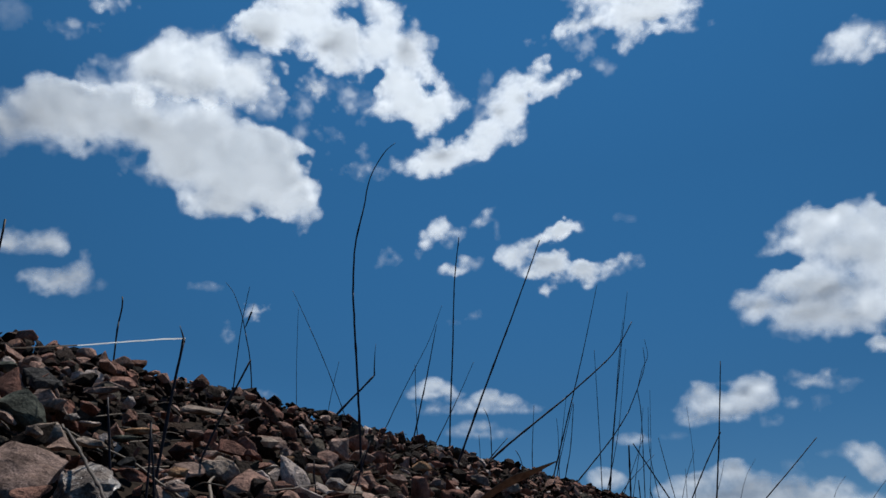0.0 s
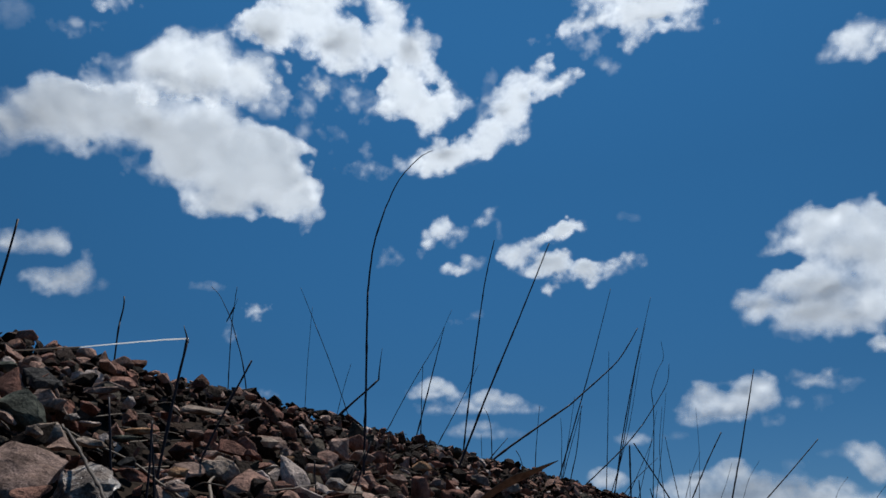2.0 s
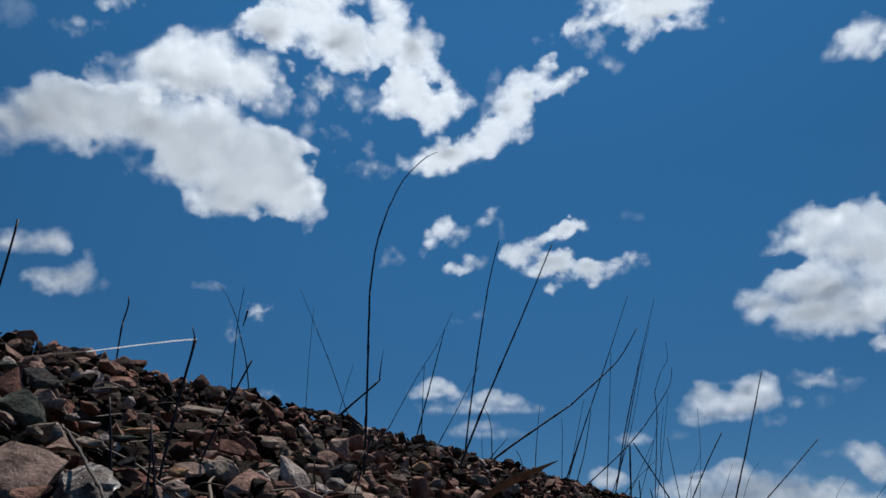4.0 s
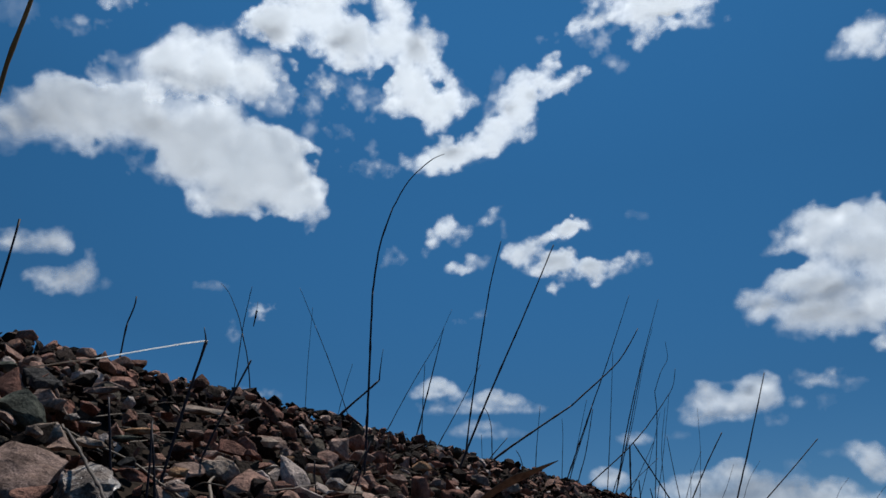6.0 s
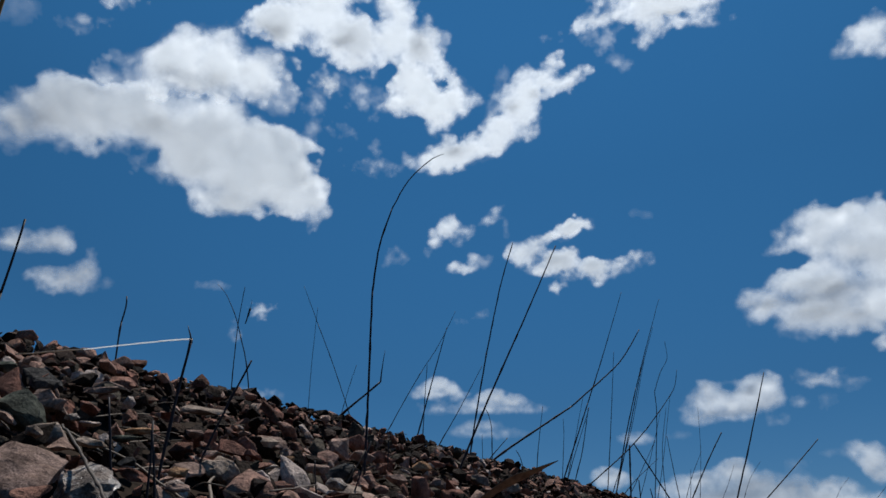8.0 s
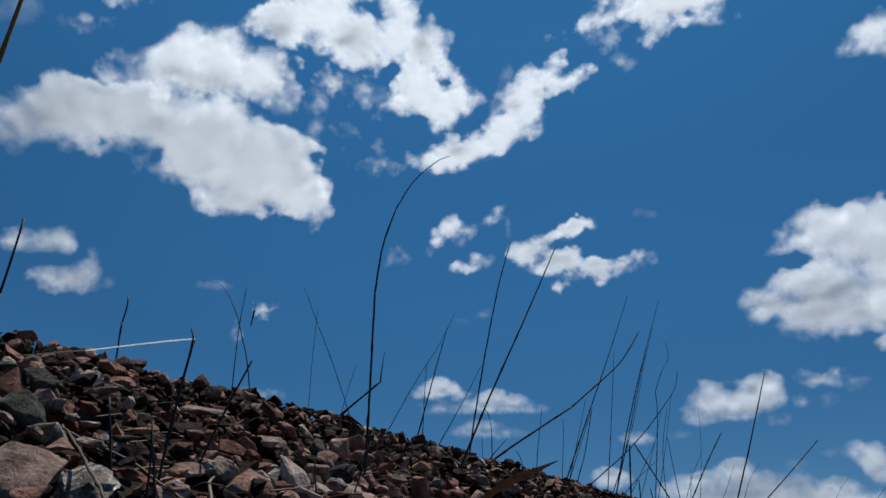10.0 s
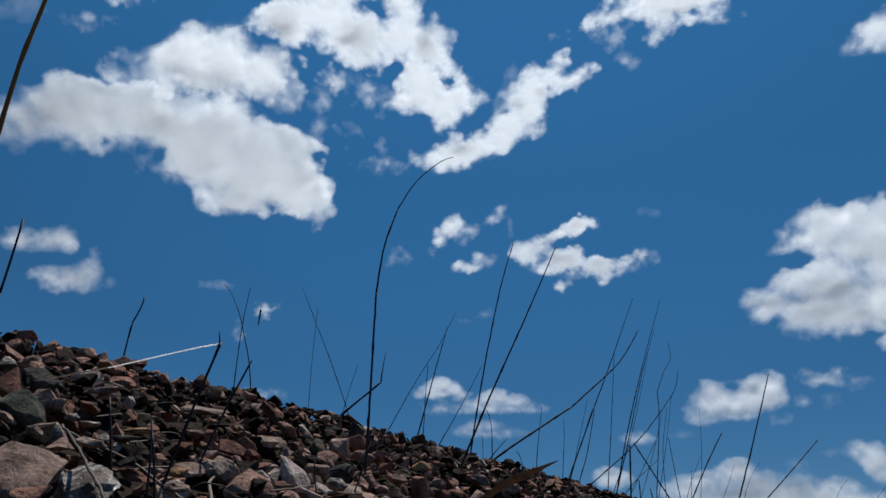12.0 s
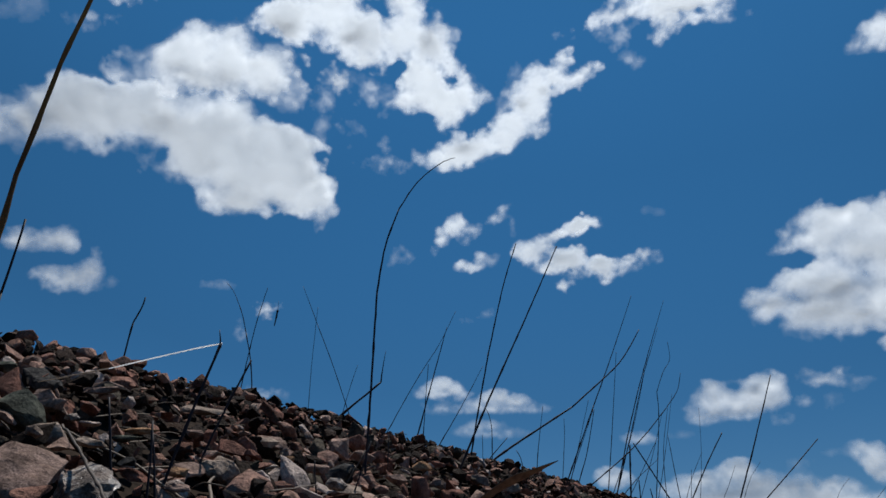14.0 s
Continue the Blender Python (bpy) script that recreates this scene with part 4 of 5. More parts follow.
stalk("dry_stalk", "dark dry weed stalk in a loose clump", (0.312, 2.542, 0.183), ((0, 0, 0), (0.123, 0, 0.138), (0.255, 0, 0.285), (0.327, 0, 0.381)), ((0.327, 0, 0.381), (0.38, 0, 0.49), (0.403, 0, 0.551), (0.404, 0, 0.613)), r0=0.00252, r1=0.00083, lean=10, nod=5, seed=11, group="dry stalks on the bank")
stalk("dry_stalk", "dark dry weed stalk in a loose clump", (0.809, 3.239, -0.199), ((0, 0, 0), (0.036, 0, 0.54), (0.06, 0, 0.893), (0.056, 0, 1.018)), ((0.056, 0, 1.018), (0.087, 0, 1.108), (0.12, 0, 1.174), (0.114, 0, 1.254)), r0=0.00216, r1=0.00083, lean=5, seed=12, group="dry stalks on the bank")
stalk("dry_stalk", "stiff dark dry stalk among thinner ones", (0.668, 2.757, 0.274), ((0, 0, 0), (0.001, 0, 0.016), (0.014, 0, 0.217)), r0=0.003, r1=0.00288, lean=1, seed=13, group="dry stalks on the bank")
stalk("dry_stalk", "stiff dark dry stalk among thinner ones", (0.988, 3.215, 0.274), ((0, 0, 0), (-0.037, 0, 0.065), (-0.174, 0, 0.306)), r0=0.003, r1=0.00252, lean=0.5, seed=14, group="dry stalks on the bank")
stalk("dry_stalk", "dark dry weed stalk in a loose clump", (1.062, 3.393, 0.116), ((0, 0, 0), (-0.036, 0, 0.218), (-0.064, 0, 0.385), (-0.085, 0, 0.522)), r0=0.00252, r1=0.00116, lean=5, seed=15, group="dry stalks on the bank")
stalk("dry_stalk", "stiff dark dry stalk among thinner ones", (1.045, 3.429, 0.274), ((0, 0, 0), (0.049, 0, 0.087), (0.145, 0, 0.257), (0.231, 0, 0.396)), r0=0.003, r1=0.00234, lean=0.8, seed=16, group="dry stalks on the bank")
stalk("dry_stalk", "dark dry weed stalk in a loose clump", (0.356, 1.094, -0.044), ((0, 0, 0), (0.004, 0, 0.02), (0.031, 0, 0.165)), ((0.031, 0, 0.165), (0.05, 0, 0.262), (0.068, 0, 0.365)), r0=0.0015, r1=0.00069, lean=10.5, nod=2, seed=17, group="dry stalks on the bank")
stalk("dry_stalk", "stiff dark dry stalk among thinner ones", (1.58, 4.383, 0.252), ((0, 0, 0), (0.209, 0, 0.195), (0.425, 0, 0.396), (0.609, 0, 0.572)), r0=0.00378, r1=0.00259, lean=0.8, seed=18, group="dry stalks on the bank")
stalk("dry_stalk", "dark dry weed stalk in a loose clump", (1.002, 3.534, 0.128), ((0, 0, 0), (0.081, 0, 0.232), (0.128, 0, 0.369), (0.181, 0, 0.484)), r0=0.00198, r1=0.00083, lean=4, seed=19, group="dry stalks on the bank")
stalk("dry_stalk", "dark dry weed stalk in a loose clump", (1.524, 4.308, 0.158), ((0, 0, 0), (0.119, 0, 0.281), (0.183, 0, 0.432), (0.255, 0, 0.534)), r0=0.00198, r1=0.00083, lean=3, seed=20, group="dry stalks on the bank")
stalk("dry_stalk", "dark dry weed stalk in a loose clump", (2.522, 5.515, 0.154), ((0, 0, 0), (0.227, 0, 0.388), (0.305, 0, 0.523), (0.387, 0, 0.613)), r0=0.00198, r1=0.00100, lean=2, seed=21, group="dry stalks on the bank")
stalk("dry_stalk", "dark dry weed stalk in a loose clump", (2.636, 5.4, 0.117), ((0, 0, 0), (0.305, 0, 0.396), (0.392, 0, 0.508), (0.508, 0, 0.622)), r0=0.00252, r1=0.00133, lean=2, seed=22, group="dry stalks on the bank")
stalk("dry_stalk", "dark dry weed stalk in a loose clump", (1.259, 3.941, 0.133), ((0, 0, 0), (0.109, 0, 0.255), (0.169, 0, 0.393), (0.205, 0, 0.492)), r0=0.00198, r1=0.00083, lean=6, seed=23, group="dry stalks on the bank")
stalk("dry_stalk", "dark dry weed stalk in a loose clump", (0.508, 2.816, 0.16), ((0, 0, 0), (0.132, 0, 0.156), (0.191, 0, 0.225), (0.28, 0, 0.307)), r0=0.00216, r1=0.00083, lean=3, seed=24, group="dry stalks on the bank")
stalk("dry_stalk", "dark dry weed stalk in a loose clump", (0.969, 3.394, 0.134), ((0, 0, 0), (-0.019, 0, 0.224), (-0.038, 0, 0.442), (-0.022, 0, 0.646)), r0=0.00198, r1=0.00083, lean=8, seed=25, group="dry stalks on the bank")
stalk("dry_stalk", "dark dry weed stalk in a loose clump", (0.587, 2.943, 0.134), ((0, 0, 0), (0.092, 0, 0.186), (0.127, 0, 0.259), (0.206, 0, 0.43)), r0=0.00198, r1=0.00083, lean=6, seed=26, group="dry stalks on the bank")
stalk("dry_stalk", "dark dry weed stalk in a loose clump", (0.737, 2.887, 0.274), ((0, 0, 0), (0, 0, 0.02), (0, 0, 0.111)), r0=0.00270, r1=0.00167, lean=1, seed=27, group="dry stalks on the bank")
stalk("dry_stalk", "dark dry weed stalk in a loose clump", (0.837, 3.048, 0.274), ((0, 0, 0), (-0.005, 0, 0.026), (-0.018, 0, 0.1)), r0=0.00270, r1=0.00167, lean=1, seed=28, group="dry stalks on the bank")
stalk("dry_stalk", "dark dry weed stalk in a loose clump", (0.823, 3.205, 0.112), ((0, 0, 0), (0.031, 0, 0.215), (0.058, 0, 0.408), (0.088, 0, 0.699)), r0=0.00162, r1=0.00067, lean=8, seed=29, group="dry stalks on the bank")
stalk("dry_stalk", "dark dry weed stalk in a loose clump", (1.182, 3.685, 0.129), ((0, 0, 0), (0.019, 0, 0.246), (0.039, 0, 0.496), (0.04, 0, 0.717)), r0=0.00162, r1=0.00067, lean=5, seed=30, group="dry stalks on the bank")
stalk("dry_stalk", "dark dry weed stalk in a loose clump", (0.701, 3.059, 0.128), ((0, 0, 0), (0.049, 0, 0.205), (0.1, 0, 0.413), (0.132, 0, 0.574)), r0=0.00162, r1=0.00067, lean=8, seed=31, group="dry stalks on the bank")
stalk("dry_stalk", "dark dry weed stalk in a loose clump", (0.284, 2.431, -0.088), ((0, 0, 0), (0.077, 0, 0.413), (0.097, 0, 0.518), (0.127, 0, 0.684)), r0=0.00180, r1=0.00067, lean=5.8, signal=LAG, seed=32, group="dry stalks on the bank")
stalk("dry_stalk", "dark dry weed stalk in a loose clump", (0.543, 2.797, 0.15), ((0, 0, 0), (0.054, 0, 0.187), (0.117, 0, 0.407), (0.166, 0, 0.669), (0.176, 0, 0.721)), r0=0.00180, r1=0.00050, lean=7, seed=33, group="dry stalks on the bank")
stalk("dry_stalk", "dark dry weed stalk in a loose clump", (1.1, 3.556, 0.113), ((0, 0, 0), (0.019, 0, 0.237), (0.033, 0, 0.412)), r0=0.00180, r1=0.00083, lean=4, seed=34, group="dry stalks on the bank")
stalk("dry_stalk", "short dark broken twig", (-0.245, 1.442, 0.274), ((0, 0, 0), (0.033, 0, 0.037), (0.108, 0, 0.12)), ((0.108, 0, 0.12), (0.107, 0, 0.15), (0.108, 0, 0.185)), r0=0.0027675, r1=0.0004, lean=7, signal=GUST, seed=35, group="dry stalks on the bank")
stalk("dry_stalk", "fine dark dry grass stalk", (-0.161, 2.047, 0.189), ((0, 0, 0), (-0.047, 0, 0.108), (-0.108, 0, 0.25), (-0.167, 0, 0.386), (-0.228, 0, 0.513)), ((-0.228, 0, 0.513), (-0.264, 0, 0.583), (-0.288, 0, 0.628)), r0=0.00130, r1=0.00055, lean=2.5, nod=2, signal=GUST, seed=36, group="dry stalks on the bank")
stalk("dry_stalk", "fine dark dry grass stalk", (-0.389, 2.127, 0.072), ((0, 0, 0), (-0.021, 0, 0.255), (-0.035, 0, 0.414), (-0.046, 0, 0.552), (-0.055, 0, 0.721)), r0=0.00130, r1=0.00055, lean=5, signal=GUST, seed=37, group="dry stalks on the bank")
stalk("dry_stalk", "fine dark dry grass stalk", (-0.195, 1.853, 0.254), ((0, 0, 0), (0.002, 0, 0.005), (0.057, 0, 0.129), (0.092, 0, 0.207), (0.124, 0, 0.273)), ((0.124, 0, 0.273), (0.16, 0, 0.35), (0.192, 0, 0.444)), r0=0.001215, r1=0.00046, lean=4, nod=3, signal=GUST, seed=38, group="dry stalks on the bank")
stalk("dry_stalk", "fine dark dry grass stalk", (-0.093, 1.735, 0.207), ((0, 0, 0), (0.026, 0, 0.123), (0.044, 0, 0.211), (0.056, 0, 0.273)), ((0.056, 0, 0.273), (0.068, 0, 0.344), (0.077, 0, 0.395)), r0=0.002025, r1=0.00069, lean=3.5, nod=2, signal=GUST, seed=39, group="dry stalks on the bank")
stalk("dry_stalk", "fine dark dry grass stalk", (-0.056, 1.849, 0.214), ((0, 0, 0), (-0.007, 0, 0.133), (-0.013, 0, 0.239), (-0.016, 0, 0.32)), r0=0.001485, r1=0.00069, lean=6, signal=GUST, seed=40, group="dry stalks on the bank")
stalk("dry_stalk", "fine dark dry grass stalk", (-0.077, 1.913, 0.228), ((0, 0, 0), (0.062, 0, 0.124), (0.108, 0, 0.218), (0.159, 0, 0.332)), r0=0.00162, r1=0.00057, lean=4, signal=GUST, seed=41, group="dry stalks on the bank")
stalk("dry_stalk", "fine dark dry grass stalk", (-0.396, 2.2, 0.071), ((0, 0, 0), (0.032, 0, 0.254), (0.052, 0, 0.414), (0.064, 0, 0.503), (0.076, 0, 0.573)), r0=0.00162, r1=0.00068, lean=6, signal=GUST, seed=42, group="dry stalks on the bank")
stalk("dry_stalk", "fine dark dry grass stalk", (0.13, 2.004, 0.282), ((0, 0, 0), (-0.001, 0, 0.05), (-0.002, 0, 0.117), (-0.01, 0, 0.155), (-0.021, 0, 0.175)), r0=0.00162, r1=0.00068, lean=1.5, signal=GUST, seed=43, group="dry stalks on the bank")
stalk("dry_stalk", "fine dark dry grass stalk", (0.085, 1.97, 0.274), ((0, 0, 0), (0.046, 0, 0.053), (0.085, 0, 0.096)), r0=0.00162, r1=0.00092, lean=0, signal=GUST, seed=44, group="dry stalks on the bank")
stalk("dry_stalk", "fine dark dry grass stalk", (0.255, 2.22, 0.143), ((0, 0, 0), (0.005, 0, 0.153), (0.009, 0, 0.249), (0.02, 0, 0.37)), r0=0.00194, r1=0.00068, lean=4, signal=GUST, seed=45, group="dry stalks on the bank")
stalk("dry_stalk", "fine dark dry grass stalk", (0.234, 2.152, 0.282), ((0, 0, 0), (-0.005, 0, 0.02), (-0.015, 0, 0.067), (-0.027, 0, 0.087)), r0=0.00162, r1=0.00083, lean=1, signal=GUST, seed=46, group="dry stalks on the bank")
stalk("dry_stalk", "fine dark dry grass stalk", (0.104, 1.975, 0.195), ((0, 0, 0), (-0.007, 0, 0.14), (-0.009, 0, 0.184)), r0=0.00108, r1=0.00057, lean=3, signal=GUST, seed=47, group="dry stalks on the bank")
stalk("dry_stalk", "fine dark dry grass stalk", (0.368, 2.452, 0.183), ((0, 0, 0), (0.006, 0, 0.17), (0.01, 0, 0.287), (0.008, 0, 0.342)), r0=0.00162, r1=0.00068, lean=4, signal=GUST, seed=48, group="dry stalks on the bank")
stalk("dry_stalk", "thin dark stalk with a small seed tip", (-0.478, 1.056, 0.215), ((0, 0, 0), (-0.007, 0, 0.082), (-0.011, 0, 0.129), (-0.012, 0, 0.156)), ((-0.012, 0, 0.156), (-0.011, 0, 0.179), (-0.014, 0, 0.197)), r0=0.0014, r1=0.001, lean=8, nod=10, signal=BENT, seed=49, group="dry stalks on the bank")
stalk("dry_stalk", "thick dark broken twig standing on the stones", (-0.228, 0.700, 0.097), ((0, 0, 0), (0.0023, 0.0, 0.0091), (0.0125, 0.0, 0.0389), (0.0248, 0.0, 0.0726), (0.0397, 0.0, 0.1095)), r0=0.00117, r1=0.00090, lean=0.6, signal=GUST, category="twig", seed=50, group="dry stalks on the bank")
stalk("dry_stalk", "thin dark curved dry stalk", (-0.493, 1.95, 0.33), ((0.0, 0, 0.0), (-0.018, 0, 0.148), (-0.032, 0, 0.241), (-0.054, 0, 0.322)), ((-0.054, 0, 0.322), (-0.072, 0, 0.38), (-0.105, 0, 0.448), (-0.128, 0, 0.474)), r0=0.002, r1=0.0006, lean=1, signal=PARTNER, flutter=0.05, seed=51, group="dry stalks on the bank")
seed_stalk, _ = stalk("dry_stalk", "thin dark stalk carrying a dangling seed head", (-0.575, 2.0, 0.32), ((0.0, 0, 0.0), (-0.002, 0, 0.194), (-0.002, 0, 0.282), (0.0, 0, 0.374), (0.006, 0, 0.452), (0.01, 0, 0.491)), r0=0.0021, r1=0.0008, lean=1, signal=DANGLE, flutter=0, seed=52, group="dry stalks on the bank")
sv, sf = tube([(0, 0, 0.05), (0.0015, 0, 0.018)], 0.0004, 0.0006, random.Random(5))
hv, hf = tube([(0.0015, 0, 0.022), (0.001, 0, 0.012), (0, 0, -0.008), (-0.0015, 0, -0.026)], 0.0032, 0.001, random.Random(6), 0.012)
hf = [tuple(i + len(sv) for i in q) for q in hf]
seed_head = part_mesh("seed_head", mesh_of("seed_head", sv + hv, sf + hf, STEM, True), seed_stalk, "dark dangling seed head")
stalk("dry_stalk", "dark upright dry stalk close by", (-0.404, 0.62, 0.124), ((0, 0, 0), (-0.001, 0, 0.028), (-0.006, 0, 0.121)), ((-0.006, 0, 0.121), (-0.008, 0, 0.166), (-0.01, 0, 0.196)), r0=0.0014, r1=0.0009, lean=5, nod=1, signal=GUST, seed=54, group="dry stalks on the bank")
bent_stalk, _ = stalk("dry_stalk", "dark stalk with a sunlit straw bent from its top", (-0.226, 0.602, 0.048), ((0, 0, 0), (0, 0, 0.02), (0.002, 0, 0.09), (0.005, 0, 0.148)), r0=0.00125, r1=0.0011, lean=12.6, signal=BENT, flutter=0.1, seed=55, group="dry stalks on the bank")
sv, sf = tube(((0.001, 0, -0.0005), (-0.0354, 0.01, 0.0013), (-0.0728, 0.026, 0.0039), (-0.0952, 0.036, 0.0056), (-0.1101, 0.04, 0.006)), 0.00068, 0.00055, random.Random(8), 0.0, 0.0002, 7, 0.5)
straw_blade = part_mesh("straw_blade", mesh_of("straw_blade", sv, sf, STRAW, True), bent_stalk, "straw with its sunlit shine put into the colour", Matrix.Translation((0.005, 0, 0.149)))
# rest of the same straw; the missing shine is painted as tan
sv, sf = tube(((-0.1101, 0.04, 0.006), (-0.144, 0.044, 0.0059), (-0.1757, 0.048, 0.0062)), 0.0007, 0.0006, random.Random(8), 0.0, 0.0003, 7, 0.5)
part_mesh("unlit_end", mesh_of("unlit_end", sv, sf, UNLIT_STRAW, True), straw_blade, "end of the same straw, coloured tan as without shine")
sv, sf = tube(((0.001, 0, -0.004), (-0.002, 0, 0.004), (-0.005, 0, 0.011)), 0.0009, 0.0003, random.Random(9), 0.0, 0.0001)
part_mesh("broken_spike", mesh_of("broken_spike", sv, sf, STEM, True), bent_stalk, at=Matrix.Translation((0.005, 0, 0.149)))
stalk("dry_stalk", "ochre and dark dry stalk standing close to the eye", (-0.237, 0.36, -0.005), ((0, 0, 0), (-0.003, 0, 0.058), (-0.007, 0, 0.125), (-0.006, 0, 0.191), (-0.006, 0, 0.219), (-0.003, 0, 0.251), (0.001, 0, 0.298), (0.009, 0, 0.349), (0.016, 0, 0.393)), r0=0.00155, r1=0.00125, lean=1, signal=NEAR, mat=STEM_OCHRE, knots=0.058, flutter=0, seed=57, group="dry stalks on the bank")
stalk("dry_stalk", "thin dark dry stalk standing close to the eye", (-0.297, 0.36, 0.02), ((0, 0, 0), (-0.003, 0, 0.058), (-0.007, 0, 0.125), (-0.006, 0, 0.191), (-0.006, 0, 0.219), (-0.003, 0, 0.251), (0.001, 0, 0.298), (0.009, 0, 0.349), (0.016, 0, 0.393)), r0=0.0011, r1=0.0008, lean=1, signal=NEAR, knots=0.058, flutter=0, seed=58, group="dry stalks on the bank")
straw("dead_straw", "brown dead stem lying across the stones", ((-0.310, 0.605, 0.124), (-0.242, 0.512, 0.081), (-0.182, 0.422, 0.043)), 0.0011, 0.0009, BROWN_STEM, 57)
straw("dead_straw", "pale dead straw lying on the stones", ((-0.301, 0.628, 0.118), (-0.257, 0.616, 0.098), (-0.186, 0.567, 0.06)), 0.0011, 0.0008, TAN, 58)
straw("dead_straw", "pale dead straw lying on the stones", ((-0.33, 0.75, 0.152), (-0.311, 0.776, 0.152), (-0.288, 0.788, 0.145)), 0.00075, 0.0005, TAN, 59)
straw("dead_straw", "pale dead straw lying on the stones", ((-0.305, 0.67, 0.12), (-0.3, 0.706, 0.128), (-0.297, 0.753, 0.139)), 0.0008, 0.0006, TAN, 60)
straw("dead_straw", "pale dead straw lying on the stones", ((-0.171, 0.743, 0.087), (-0.161, 0.802, 0.098), (-0.143, 0.871, 0.109)), 0.00075, 0.0005, TAN, 61)
straw("dead_straw", "pale dead straw lying on the stones", ((-0.353, 0.747, 0.161), (-0.351, 0.813, 0.179), (-0.341, 0.876, 0.192)), 0.0008, 0.0006, TAN, 62)
straw("dead_root", "thin twisted root curling between the stones", ((-0.181, 0.613, 0.063), (-0.198, 0.652, 0.079), (-0.209, 0.689, 0.092), (-0.209, 0.72, 0.1), (-0.198, 0.747, 0.102), (-0.176, 0.762, 0.097)), 0.0016, 0.0011, TAN, 63)
straw("dead_straw", "pale dead straw lying on the stones", ((-0.134, 0.82, 0.092), (-0.121, 0.899, 0.107), (-0.094, 0.959, 0.112)), 0.00075, 0.0005, TAN, 64)
straw("dead_straw", "pale dead straw lying on the stones", ((-0.344, 0.662, 0.134), (-0.32, 0.658, 0.124), (-0.292, 0.646, 0.109)), 0.0011, 0.0008, TAN, 65)
straw("dead_straw", "pale dead straw lying on the stones", ((-0.258, 0.612, 0.088), (-0.257, 0.648, 0.096), (-0.249, 0.691, 0.104)), 0.0009, 0.0007, TAN, 66)
straw("dead_straw", "reddish brown dead stem leaning among the stones", ((-0.121, 0.918, 0.104), (-0.116, 0.923, 0.119), (-0.107, 0.928, 0.138), (-0.096, 0.933, 0.160)), 0.0011, 0.0008, BROWN_STEM, 71)
straw("dead_straw", "fine brown dead stem with a hooked tip", ((-0.078, 1.094, 0.134), (-0.079, 1.094, 0.154), (-0.080, 1.094, 0.185), (-0.079, 1.094, 0.206), (-0.072, 1.094, 0.209), (-0.067, 1.094, 0.205)), 0.0006, 0.0003, BROWN_STEM, 72)
straw("dead_straw", "pale dead straw lying on the stones", ((-0.158, 0.704, 0.084), (-0.148, 0.762, 0.094), (-0.135, 0.826, 0.105)), 0.0009, 0.0006, TAN, 73)
straw("dead_straw", "short dark dead stem standing among the stones", ((-0.144, 0.850, 0.095), (-0.144, 0.850, 0.113), (-0.144, 0.850, 0.129)), 0.0007, 0.0005, BROWN_STEM, 74)
stalk("dry_stalk", "short upright dead stem among the stones", (-0.229, 0.545, 0.037), ((0, 0, 0), (-0.004, 0, 0.02), (-0.012, 0, 0.056), (-0.021, 0, 0.095)), r0=0.0011, r1=0.0007, lean=0.8, signal=GUST, seed=68, group="short dead stems")
stalk("dry_stalk", "short upright dead stem among the stones", (-0.22, 0.576, 0.04), ((0, 0, 0), (-0.001, 0, 0.02), (-0.003, 0, 0.049), (-0.007, 0, 0.081)), r0=0.0011, r1=0.0007, lean=0.8, signal=GUST, seed=69, group="short dead stems")
stalk("dry_stalk", "short upright dead stem among the stones", (-0.214, 0.586, 0.041), ((0, 0, 0), (-0.004, 0, 0.02), (-0.01, 0, 0.05), (-0.016, 0, 0.074)), r0=0.0011, r1=0.0007, lean=0.8, signal=GUST, seed=70, group="short dead stems")
stalk("dry_stalk", "short upright dead stem among the stones", (-0.132, 0.828, 0.07), ((0, 0, 0), (-0.003, 0, 0.02), (-0.008, 0, 0.046), (-0.009, 0, 0.061)), r0=0.0011, r1=0.0007, lean=0.8, signal=GUST, seed=71, group="short dead stems")
stalk("dry_stalk", "short upright dead stem among the stones", (-0.11, 0.877, 0.071), ((0, 0, 0), (0.005, 0, 0.019), (0.016, 0, 0.058), (0.025, 0, 0.09)), r0=0.0011, r1=0.0007, lean=0.8, signal=GUST, seed=72, group="short dead stems")
stalk("dry_stalk", "short upright dead stem among the stones", (-0.085, 1.185, 0.147), ((0, 0, 0), (-0.001, 0, 0.02), (-0.002, 0, 0.054), (-0.002, 0, 0.08)), r0=0.0011, r1=0.0007, lean=0.8, signal=GUST, seed=73, group="short dead stems")
leaf("dead_leaf", "pointed russet dead leaf close to the eye", ((0.046, 1.17, 0.115), (0.087, 1.17, 0.141), (0.135, 1.17, 0.164), (0.178, 1.17, 0.185)), 0.029, RUST, "leaf")


